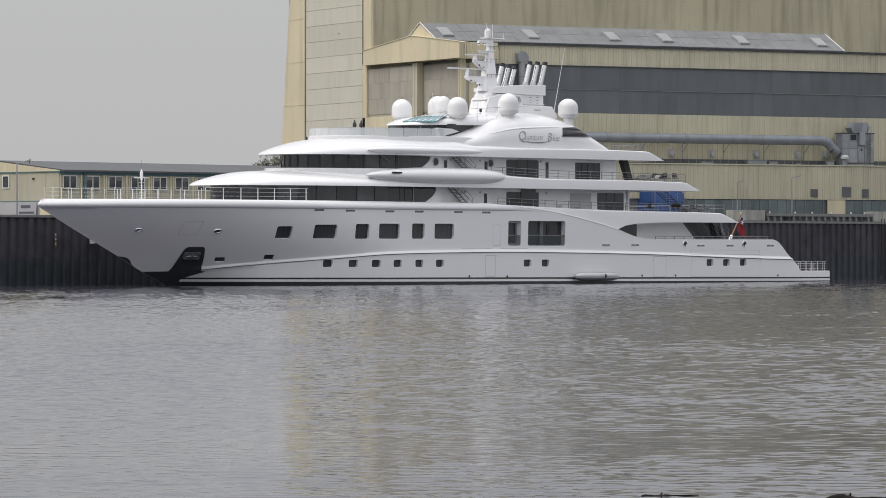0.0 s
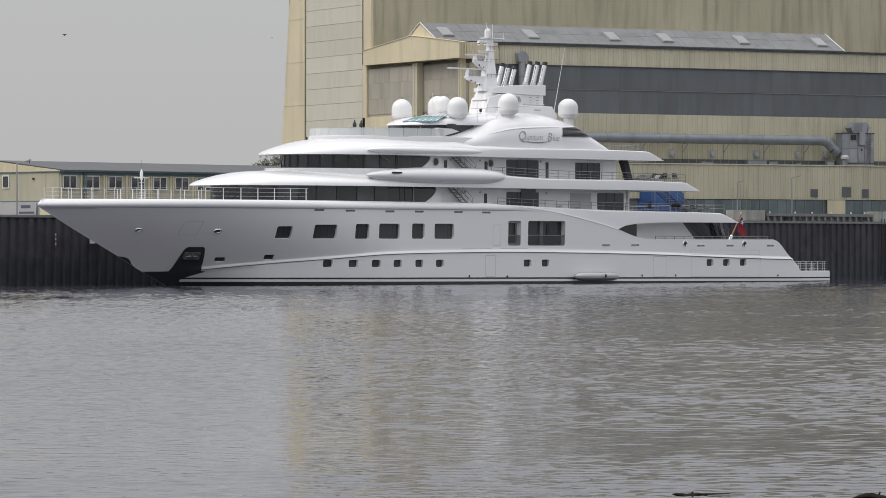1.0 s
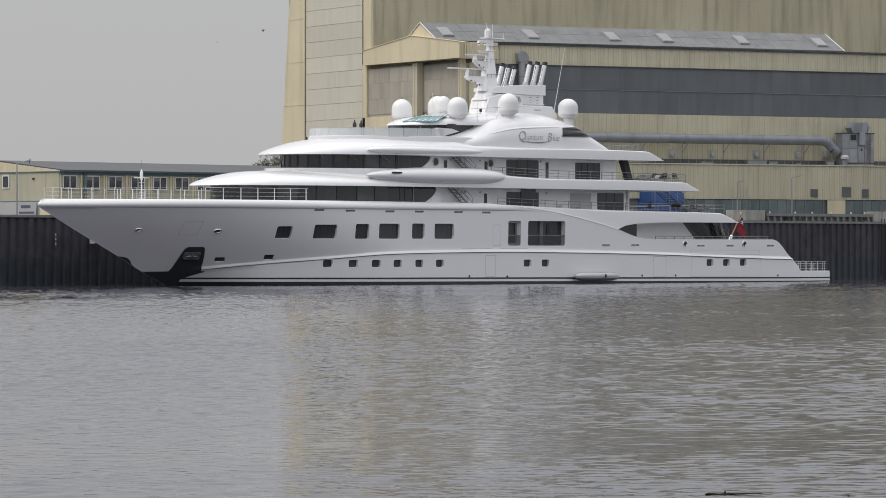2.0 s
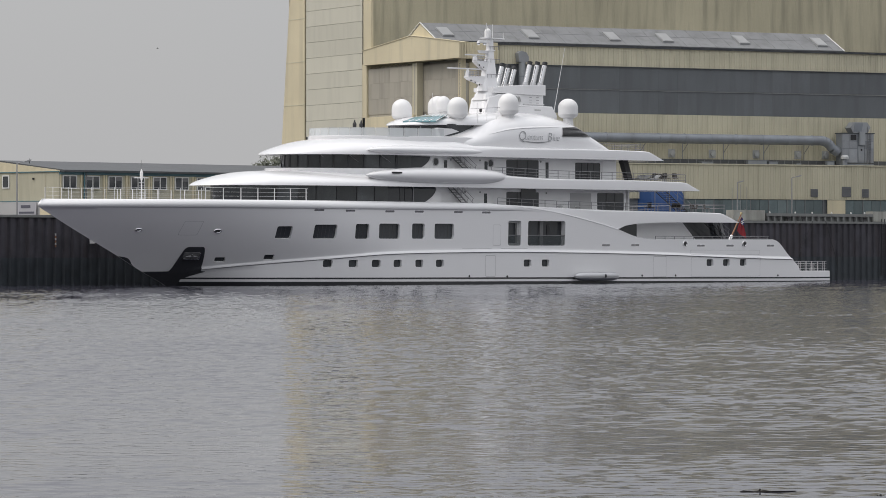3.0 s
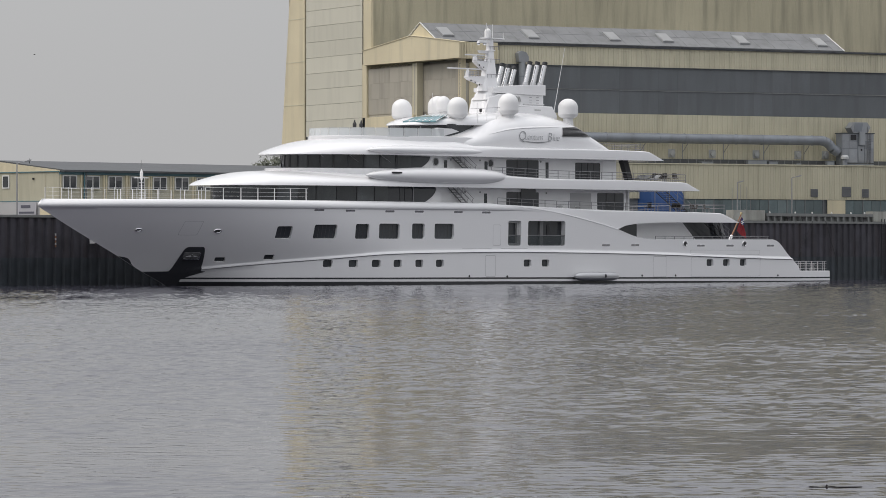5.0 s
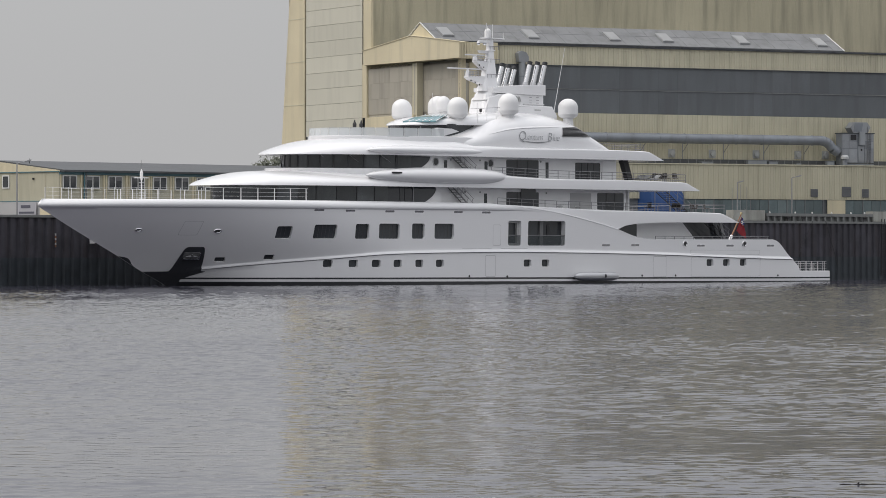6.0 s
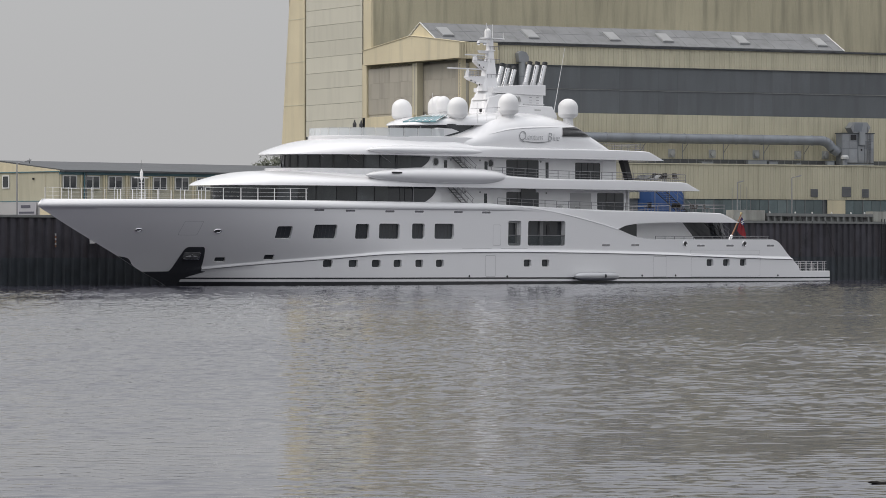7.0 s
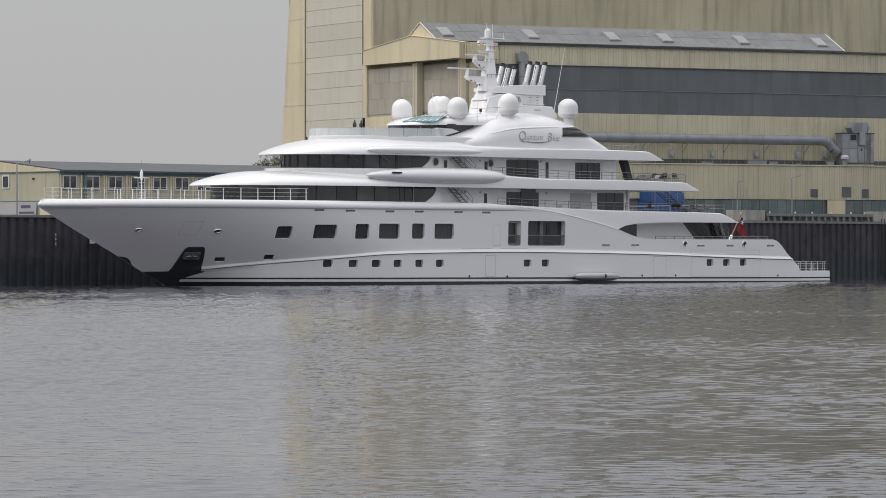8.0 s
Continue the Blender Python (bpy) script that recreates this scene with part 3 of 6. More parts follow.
for a, z in ((24.25, 7.0), (20.3, 6.97), (15.05, 6.95), (11.1, 6.95), (5.72, 6.95), (1.8, 6.93), (-15.6, 3.74), (-20, 3.75), (-30.2, 3.7), (-34.9, 3.71), (-41.6, 3.72)):
    fp = part("freeing_port", plate(1.2, 0.2, 0.09, -0.02, 0.02), STEEL, yacht, "small double freeing port")
    fp.matrix_basis = hull_frame(a, z, 0.0)
    for x in (-0.3, 0.3):
        part("slot", plate(0.48, 0.14, 0.06, 0.0, 0.026, pose(x, 0, 0)), GREY_STEP, fp)
for a, z in ((4.17, 0.68), (-1.16, 0.62), (-21, 0.63), (-26.15, 0.62), (-42.8, 0.56)):
    ob = part("drain_outlet", turned([(0.11, -0.02), (0.11, 0.03), (0.05, 0.03)], 14), DARK, yacht)
    ob.matrix_basis = hull_frame(a, z, 0.0)


def seam(a0, z0, a1, z1, r=0.12, t=0.022):
    """A shell door: the thin dark gap round its edge."""
    outer = rounded(abs(a0 - a1), abs(z1 - z0), r, 5)
    bm = bmesh.new()
    am, zm = (a0 + a1) / 2, (z0 + z1) / 2
    fine = []
    for i, p in enumerate(outer):
        q = outer[(i + 1) % len(outer)]
        n = max(1, int(math.hypot(q[0] - p[0], q[1] - p[1]) / 0.5))
        fine += [(p[0] + (q[0] - p[0]) * k / n, p[1] + (q[1] - p[1]) * k / n) for k in range(n)]
    rows = [[], []]
    for x, y in fine:
        for k, g in enumerate((1.0, 0.0)):
            xx, yy = x * (1 - 2 * g * t / abs(a0 - a1)), y * (1 - 2 * g * t / abs(z1 - z0))
            a, z = am + xx, zm + yy
            rows[k].append((a, hull_w(a, z) + 0.006, z))
    grid_faces(bm, rows, True)
    part("shell_door_seam", bm, SEAM, yacht, "thin gap round a closed shell door")


for q in ((0.8, 5.73, -0.3, 3.67), (1.92, 2.7, 0.5, 0.62), (-22.7, 2.6, -24.7, 0.5), (-28.6, 2.45, -39.8, 0.5), (-28.6, 3.25, -39.8, 2.75), (38.4, 5.9, 36.6, 4.6)):
    seam(*q)
for a0, a1 in ((5.1, 0.95), (-0.32, -4.2)):
    shell_band("rail_groove", a1, a0, lambda a: 3.4, lambda a: 3.43, SEAM, 0.008, 8, 1)

# rounded grey fender lying along the waterline
fender = thing("floating_fender", "long grey inflated fender floating against the white hull", "fender", YACHT)
part("body", pod(-16.8, -10.3, 8.66, 0.6, 0.46, 0.46, 7, 7, 24, 40), GREYM, fender, smooth=True)
part("valve", ellipsoid((-14.4, 9.1, 0.62), (0.16, 0.06, 0.2), 12), DARK, fender)
part("seam_band", pod(-16.82, -10.28, 8.66, 0.44, 0.475, 0.03, 7, 7, 16, 24), GREY_PAINT, fender)

# ---- deck houses: windows, doors, stairs ----
def wall_panel(name, a0, a1, z0, z1, w, material, label="", r=0.12, t=0.03):
    bm = prism(rounded(abs(a1 - a0), z1 - z0, r), 0, t, lambda p, q, d: ((a0 + a1) / 2 + p, w + d, (z0 + z1) / 2 + q))
    return part(name, bm, material, yacht, label)


for a0, a1, z0, z1, w, k in ((-2.86, -7.5, 7.3, 9.02, 6.3, 3), (-16.15, -20.1, 7.3, 9.06, 6.3, 3), (-3.27, -7.9, 10.4, 12.24, 5.9, 3), (-13.3, -17.0, 10.4, 12.1, 5.9, 4)):
    win = wall_panel("deck_window", a0, a1, z0, z1, w, TINTED, "large dark tinted deck window")
    for i in range(1, k):
        a = a0 + (a1 - a0) * i / k
        part("mullion", box((a - 0.04, w + 0.03, z0 + 0.05), (a + 0.04, w + 0.06, z1 - 0.05)), BLACK, win)
wall_panel("sliding_door", -4.9, -7.0, 7.3, 9.33, 6.36, TINTED, "dark glass sliding door", 0.04)
for a, z0, z1, w in ((0.1, 7.4, 8.83, 6.3), (5.3, 10.6, 12.05, 5.9), (-0.37, 10.6, 12.02, 5.9), (-9.15, 10.5, 12.05, 5.9)):
    wall_panel("side_door_window", a + 0.2, a - 0.2, z0, z1, w, TINTED, "narrow dark door window", 0.04)
for a, w in ((7.3, 6.54), (-1.01, 5.9)):
    ob = part("round_porthole", turned([(0.42, 0), (0.42, 0.06), (0.35, 0.06), (0.33, 0.015)], 20), RAIL_LIGHT, yacht, "round porthole in a steel ring")
    ob.matrix_basis = Matrix.Translation((a, w, 11.85)) @ pose(0, 0, 0, -90, 0, 0)
    part("glass", turned([(0.33, 0.016), (0.32, 0.022)], 20), TINTED, ob)
wall_panel("grey_locker", -12.1, -15.2, 7.3, 9.0, 6.3, GREY_PAINT, "pale grey wall locker", 0.05)
for a, z, w in ((3.0, 8.95, 6.3), (0.9, 8.95, 6.3), (-8.6, 8.95, 6.3), (4.6, 12.1, 5.9), (0.5, 12.1, 5.9), (-8.2, 12.1, 5.9)):
    part("wall_lamp", box((a - 0.08, w, z - 0.08), (a + 0.08, w + 0.1, z + 0.08), 0.02), RAILM, yacht)


def stairs(a_top, z_top, a_low, z_low, w0, w1, n, material, rails=True):
    flight = part("stair_flight", tube((a_top, w1, z_top), (a_low, w1, z_low), 0.05), material, yacht, "steep deck stairs with handrails")
    part("stringer", tube((a_top, w0, z_top), (a_low, w0, z_low), 0.05), material, flight)
    for i in range(n):
        u = (i + 0.5) / n
        a, z = a_top + (a_low - a_top) * u, z_top + (z_low - z_top) * u
        part("tread", box((a - 0.14, w0, z - 0.03), (a + 0.14, w1, z + 0.03)), material, flight)
    if rails:
        for w in (w0, w1):
            for h in (0.5, 0.95):
                part("handrail", tube((a_top - 0.1, w, z_top + h), (a_low - 0.3, w, z_low + h), 0.022, seg=6), RAILM, flight)
            for u in (0.0, 0.5, 1.0):
                a, z = a_top + (a_low - a_top) * u, z_top + (z_low - z_top) * u
                part("post", tube((a, w, z), (a - 0.1, w, z + 0.95), 0.022, seg=6), RAILM, flight)


stairs(5.7, 9.5, 2.9, 7.3, 6.45, 7.15, 9, GREY_STEP)
stairs(4.9, 12.6, 2.0, 10.6, 6.05, 6.7, 9, GREY_STEP)
stairs(-30.3, 9.45, -34.0, 7.2, 1.4, 2.9, 11, DARK)
stairs(-33.6, 6.1, -36.4, 4.4, 5.4, 6.3, 8, DARK)

# bridge window bars and wipers, saloon bars
for i in range(15):
    th = radians(6 + 9.0 * i) - radians(62)
    a, w = 8 + 12.4 * math.cos(th), 6.5 * math.sin(th)
    if a > 8.2:
        part("window_bar", tube((a, w * 1.004, 11.0), (a + 0.1, w * 1.004, 12.45), 0.045, seg=6), BLACK, yacht)
        if i % 2:
            part("wiper", tube((a + 0.05, w * 1.012 + 0.1, 12.4), (a - 0.9, w * 1.012 + 0.1 + 0.35, 11.7), 0.025, seg=5), RAILM, yacht)


def curved_pane(a0, nose, w, t0, t1, z0, z1):
    """One bent pane of a wraparound window between two angles round its nose."""
    bm = bmesh.new()
    rows = []
    for k in range(5):
        t = t0 + (t1 - t0) * k / 4
        rows.append([(a0 + (nose + d) * math.cos(t), (w + d) * math.sin(t), z) for d, z in ((0.0, z0), (0.02, z0), (0.02, z1), (0.0, z1))])
    vs = grid_faces(bm, rows, True)
    bm.faces.new(vs[0])
    bm.faces.new(vs[-1])
    part("glass_pane", bm, PANE_DARK, yacht, "smoked glass pane")


for i in range(15):
    t = radians(6 + 9.0 * i) - radians(62)
    if -0.2 < t < radians(84):
        curved_pane(8, 12.4, 6.5, t + 0.012, min(t + radians(9), radians(89.5)) - 0.012, 10.95, 12.44)
SALOON_BARS = [radians(k) for k in (18, 30, 39, 49, 57, 66, 75, 83, 89.5)]
for t0, t1 in zip(SALOON_BARS, SALOON_BARS[1:]):
    curved_pane(14, 15.8, 6.9, t0 + 0.004, t1 - 0.004, 7.65, 9.37)
for t in SALOON_BARS[:-1]:
    a, w = 14 + 15.83 * math.cos(t), 6.93 * math.sin(t)
    part("window_bar", tube((a, w, 7.6), (a, w, 9.38), 0.035, seg=6), BLACK, yacht)
for a in (12.6, 11.9):
    part("window_bar", box((a - 0.03, 6.88, 7.6), (a + 0.03, 6.93, 9.36)), BLACK, yacht)
for lo_a, hi_a, end, z0, z1, w in ((9.5, 7.6, 7.0, 7.75, 9.38, 6.93), (9.6, 8.0, 6.3, 11.1, 12.5, 6.53)):
    edge = [(hi_a + (lo_a - hi_a) * (k / 10) ** 2.2, z1 - (z1 - z0) * k / 10) for k in range(11)]
    part("window_end", prism(edge + [(end, z0), (end, z1)], w - 0.6, w, lambda p, q, t: (p, t, q)), WHITE_SATIN, yacht, "white curved window surround")
part("window_post", box((10.7, 6.9, 7.6), (10.85, 6.98, 9.38), 0.02), RAILM, yacht)
part("slot_light", box((13.5, 7.8, 10.6), (14.7, 8.24, 10.76), 0.03), DARK, yacht, "dark navigation light slot")

# main deck aft: recessed house, slanted glass, columns
part("aft_house", prism([(-17.5, 4.0), (-17.5, 6.15), (-29.9, 6.15), (-32.4, 4.0)], -5.6, 5.6, lambda p, q, t: (p, t, q)), WHITE_SATIN, yacht, "white house wall on the aft main deck")
wall_panel("aft_window", -19.0, -22.8, 4.2, 6.05, 5.65, TINTED, "dark glass beside the aft deck", 0.2)
part("aft_glass", prism([(-29.8, 6.12), (-37.2, 6.12), (-37.2, 4.2), (-32.3, 4.2)], -5.0, 4.6, lambda p, q, t: (p, t, q)), TINTED, yacht, "dark glass screen on the aft deck")
part("deck_pillar", prism([(-36.0, 6.13), (-36.4, 6.13), (-37.2, 4.3), (-36.7, 4.3)], 5.0, 5.4, lambda p, q, t: (p, t, q)), GREY_STEP, yacht)
part("bridge_pillar", prism([(-20.4, 12.5), (-21.2, 12.5), (-22.0, 10.4), (-21.3, 10.4)], 5.3, 5.9, lambda p, q, t: (p, t, q)), DARK, yacht, "dark slanted deck pillar")
part("bridge_bulkhead", box((-19.5, 4.5, 10.3), (-17.2, 5.95, 12.5), 0.1), WHITE_SATIN, yacht)
part("upper_pillar", box((-21.3, 5.6, 7.2), (-20.9, 6.1, 9.4), 0.08), WHITE_SATIN, yacht)


# ---- rails ----
def rail(name, pts, height, bars, gap, material, label, r=0.025, lean=0.0, post_r=0.03):
    """A rail along a line of deck points, with a post every gap metres."""
    ob = part(name, tube(pts[0], Vector(pts[0]) + Vector((0, 0, height)), post_r, seg=6), material, yacht, label)
    pts = [Vector(p) for p in pts]
    for h in bars:
        rr = r if h == 1 else r * 0.6
        rows = [[tuple(p + Vector((rr * math.cos(t) * 0.7, rr * math.cos(t) * 0.7, h * height + rr * math.sin(t)))) for t in [radians(60 * k) for k in range(6)]] for p in pts]
        bm = bmesh.new()
        grid_faces(bm, rows, True)
        part("rail_bar", bm, material, ob)
    run, nxt = 0.0, gap
    for p, q in zip(pts, pts[1:]):
        d = (q - p).length
        while nxt <= run + d:
            f = p + (q - p) * ((nxt - run) / d)
            part("post", tube(f, f + Vector((0, 0, height)), post_r, seg=6), material, ob)
            nxt += gap
        run += d
    return ob


def sheer_line(a0, a1, side, inset, n=24):
    out = []
    for i in range(n + 1):
        a = a0 + (a1 - a0) * i / n
        out.append((a, side * max(0, hull_w(a, 7.75) - inset), 7.86))
    return out


for side in (1, -1):
    rail("bow_rail", sheer_line(51.1, 37.2, side, 0.25), 1.1, (1, 0.66, 0.33), 2.15, WHITE_SATIN, "thin white bow railing", 0.01, 0, 0.03)
    rail("foredeck_rail", sheer_line(36.9, 25.4, side, 0.3), 1.15, (1, 0.66, 0.33), 1.9, WHITE_SATIN, "white foredeck railing", 0.018, 0, 0.045)
    y = 7.4 * side
    rail("upper_deck_rail", [(-0.5, y, 7.55), (-9.5, y, 7.3), (-18, y, 7.2), (-34.6, y, 7.1), (-35.2, 0.5 * side, 7.1)], 0.85, (1, 0.6), 1.7, RAILM, "steel upper deck railing", 0.034)
    rail("bridge_deck_rail", [(0.4, y, 10.6), (-9.5, y, 10.35), (-28.4, y, 10.2), (-28.6, 0.5 * side, 10.2)], 0.85, (1, 0.62, 0.3), 1.6, RAILM, "steel bridge deck railing", 0.034)
    rail("sun_deck_rail", [(-16.2, 6.6 * side, 13.4), (-22.8, 6.6 * side, 13.35), (-22.9, 0.5 * side, 13.35)], 0.7, (1, 0.66, 0.33), 1.1, RAILM, "steel sun deck railing")
    rail("aft_deck_rail", [(-24, 7.2 * side, 4.3), (-42.3, 6.9 * side, 4.3)], 0.36, (1, 0.4), 1.5, RAILM, "low steel aft deck railing")
rail("platform_rail", [(-46.6, 6.9, 1.04), (-51.7, 7.0, 1.04), (-51.8, -6.9, 1.04)], 1.0, (1, 0.75, 0.5, 0.25), 0.9, RAIL_LIGHT, "steel swim platform railing")
for a, w in ((-49.0, 4.5), (-50.4, 3.5)):
    part("platform_box", box((a - 0.5, w - 0.4, 1.04), (a + 0.4, w + 0.4, 1.65), 0.06), GREY_PAINT, yacht, "grey deck box")
part("winch", turned([(0.3, 1.04), (0.3, 1.3), (0.16, 1.4), (0.26, 1.75), (0.05, 1.8)], 16), GREY_STEP, yacht).location = (-51.0, 5.6, 0)
for a, w in ((-24.5, 3), (-26, 2.5), (-27, 3.5)):
    table = part("deck_table", turned([(0.5, 0.72), (0.5, 0.77), (0.04, 0.78)], 16), RAILM, yacht, "round steel deck table")
    table.location = (a, w + 2.2, 10.2)
    part("leg", turned([(0.25, 0), (0.05, 0.05), (0.05, 0.72)], 10), RAILM, table)
for a in (-1.9, -9.9, -12.4):
    part("mooring_gear", ellipsoid((a, 7.0, 7.62), (0.45, 0.2, 0.12), 10), GREY_PAINT, yacht)

# loose furniture on the aft decks
def deck_chair():
    ob = thing("deck_chair", "dark woven deck chair with steel legs on the aft deck", "chair", group="deck chairs")
    part("seat", box((-0.26, -0.26, 0.4), (0.26, 0.26, 0.47), 0.03), WICKER, ob)
    bm = bmesh.new()
    add_box(bm, (-0.03, -0.26, 0), (0.03, 0.26, 0.5), 0.02, pose(-0.25, 0, 0.45, 0, -10, 0))
    part("backrest", bm, WICKER, ob)
    for x in (-0.23, 0.23):
        for y in (-0.23, 0.23):
            part("leg", tube((x, y, 0), (x * 0.95, y * 0.95, 0.42), 0.022, seg=6), RAILM, ob)
    for y in (-0.27, 0.27):
        part("armrest", box((-0.24, y - 0.02, 0.62), (0.2, y + 0.02, 0.66), 0.01), RAILM, ob)
    return ob


def sun_lounger():
    ob = thing("sun_lounger", "low padded sun lounger on the aft deck", "lounger", group="sun loungers")
    part("frame", box((-0.95, -0.33, 0.22), (0.95, 0.33, 0.28), 0.02), RAILM, ob)
    part("mattress", box((-0.3, -0.31, 0.28), (0.94, 0.31, 0.38), 0.03), GREY_PAINT, ob)
    bm = bmesh.new()
    add_box(bm, (-0.68, -0.31, 0), (0, 0.31, 0.1), 0.03, pose(-0.3, 0, 0.28, 0, 32, 0))
    part("headrest", bm, GREY_PAINT, ob)
    for x in (-0.85, 0.85):
        for y in (-0.28, 0.28):
            part("leg", tube((x, y, 0), (x, y, 0.23), 0.025, seg=6), RAILM, ob)
    return ob


chair, lounger = deck_chair(), sun_lounger()
CHAIRS = [(-26.7, 5.9, 10.28, 20), (-27.5, 5.7, 10.27, 160), (-28.0, 4.6, 10.26, 90), (-27.2, 4.2, 10.27, 10), (-26.2, 4.7, 10.28, 270), (-28.2, 6.2, 10.26, 200),
          (-24.8, 5.4, 7.23, 0), (-26.0, 4.8, 7.22, 180), (-28.6, 5.6, 7.19, 30), (-30.0, 5.2, 7.17, 190), (-31.5, 5.8, 7.15, 80), (-32.6, 4.9, 7.14, 300), (-33.4, 6.0, 7.13, 120)]
for k, (a, w, z, turn) in enumerate(CHAIRS):
    at = YACHT @ pose(a, w, z, 0, 0, turn)
    if k:
        copy_thing(chair, at)
    else:
        chair.matrix_world = at
for k, (a, w) in enumerate(((-23.2, 6.2), (-24.9, 6.1), (-24.0, 4.6))):
    at = YACHT @ pose(a, w, 10.3, 0, 0, 3 * k)
    if k:
        copy_thing(lounger, at)
    else:
        lounger.matrix_world = at

# jackstaff on the foredeck
jack = part("jackstaff", turned([(0.06, 7.8), (0.06, 9.7), (0.09, 9.75), (0.15, 10.1), (0.15, 10.45), (0.04, 10.75)], 12), WHITE_SATIN, yacht, "white jackstaff with a light")
jack.location = (39.5, 0, 0)
part("crossbar", tube((-0.6, 0.4, 9.95), (0.6, -0.4, 9.95), 0.035, seg=6), WHITE_SATIN, jack)
part("whip", tube((0, 0, 10.7), (0, 0, 11.6), 0.012, seg=5), RAILM, jack)
for k in range(6):
    part("rung", tube((-0.2, 0.15, 8.0 + 0.3 * k), (0.2, -0.15, 8.0 + 0.3 * k), 0.018, seg=5), WHITE_SATIN, jack)

# ---- sun deck: glass wind screen, skylight, louvres, name ----
def screen_point(th, a0=5.8, na=10.8, w=6.2):
    return a0 + na * math.cos(th), w * math.sin(th)


for i in range(20):
    t0, t1 = radians(-90 + 9 * i), radians(-90 + 9 * (i + 1))
    (a, w), (b, v) = screen_point(t0 + 0.008), screen_point(t1 - 0.008)
    bm = bmesh.new()
    rows = []
    for k in range(4):
        aa, ww = screen_point(t0 + 0.001 + (t1 - t0 - 0.002) * k / 3)
        rows.append([(aa, ww, 14.25), (aa, ww, 15.08), (aa * 0.997, ww * 0.995, 15.08), (aa * 0.997, ww * 0.995, 14.25)])
    vs = grid_faces(bm, rows, True)
    bm.faces.new(vs[0])
    bm.faces.new(vs[-1])
    pane = part("wind_screen_pane", bm, SCREEN, yacht, "clear glass wind screen panel")
    part("screen_post", tube((a, w, 14.2), (a, w, 15.12), 0.022, seg=6), FRAMEW, pane)
    part("screen_cap", tube((a, w, 15.1), (b, v, 15.1), 0.022, seg=6), GREY_PAINT, pane)
for a, w in ((9.6, -2.5), (8.6, -2.6)):
    part("deck_lamp", turned([(0.12, 14.4), (0.18, 15.3), (0.2, 15.7), (0.08, 15.9), (0.05, 16.1)], 10), DARK, yacht).location = (a, w, 0)
part("screen_arch", prism([(14.3, 14.3), (6.2, 14.3), (3.6, 14.9), (4.6, 15.15), (6.6, 15.2)][1:], 5.7, 6.1, lambda p, q, t: (p, t, q)), WHITE, yacht)


for side in (1,):
    for i in range(5):
        for k in range(2):
            def glazed(s, t):
                """A point of the sloping skylight: s along the brow, t up the slope."""
                low = Vector((5.86 - 0.95 * s, 0.4 + 3.8 * s, 15.86))
                high = Vector((2.05, -0.1 + 3.1 * s, 16.6))
                p = low + (high - low) * t
                z = p.z + 0.1 + 0.12 * math.sin(math.pi * t)
                return (p.x, p.y * side, z)
            s0, s1, t0, t1 = 0.2 * i + 0.012, 0.2 * i + 0.188, 0.02 + 0.5 * k, 0.48 + 0.5 * k
            rows = []
            for n in range(5):
                s = s0 + (s1 - s0) * n / 4
                a, b = glazed(s, t0), glazed(s, t1)
                rows.append([a, b, (b[0], b[1], b[2] - 0.12), (a[0], a[1], a[2] - 0.12)])
            bm = bmesh.new()
            vs = grid_faces(bm, rows, True)
            bm.faces.new(vs[0])
            bm.faces.new(vs[-1])
            part("skylight_pane", bm, SKYGLASS, yacht, "teal glass skylight pane")
    for i in range(6):
        a, b = glazed(0.2 * i, 0.0), glazed(0.2 * i, 1.0)
        part("skylight_bar", tube((a[0], a[1], a[2] + 0.02), (b[0], b[1], b[2] + 0.02), 0.04, seg=6), WHITE_SATIN, yacht)

FAIR_TOP = [(-17.7, 13.5), (-16.7, 14.4), (-15.5, 15.2), (-13.3, 16.45), (-8.9, 17.15), (-5.1, 17.1), (-1.9, 16.6), (0.5, 15.4), (3, 14.65), (6, 14.3)]


def fair_w(a, z, n=3.4):
    top = curve_value(FAIR_TOP, a)
    return 6.9 * max(0, 1 - min(1, max(0, (z - 13.2) / (top - 13.2))) ** n) ** (1 / n)


for side in (1, -1):
    bm = bmesh.new()
    rows = []
    for i in range(17):
        u = i / 16
        row = []
        for k in range(7):
            v = k / 6
            lo_a, hi_a = -10.4 - 4.5 * u, -10.8 - 2.4 * u
            z = 14.68 + 0.02 * u + (0.9 + 0.12 * u) * v
            a = lo_a + (hi_a - lo_a) * v
            row.append((a, side * (fair_w(a, z) + 0.03), z))
        rows.append(row)
    grid_faces(bm, rows)
    louvre = part("louvre", bm, DARK, yacht, "dark louvred air intake", smooth=True)
    for k in range(8):
        v = (k + 0.5) / 8
        sbm = bmesh.new()
        rows = []
        for i in range(13):
            u = i / 12
            lo_a, hi_a = -10.4 - 4.5 * u, -10.8 - 2.4 * u
            z = 14.68 + 0.02 * u + (0.9 + 0.12 * u) * v
            a = lo_a + (hi_a - lo_a) * v
            w = fair_w(a, z)
            rows.append([(a, side * (w + 0.03), z + 0.025), (a, side * (w + 0.13), z - 0.02), (a, side * (w + 0.13), z - 0.04), (a, side * (w + 0.03), z)])
        vs = grid_faces(sbm, rows, True)
        part("slat", sbm, GREY_STEP, louvre)


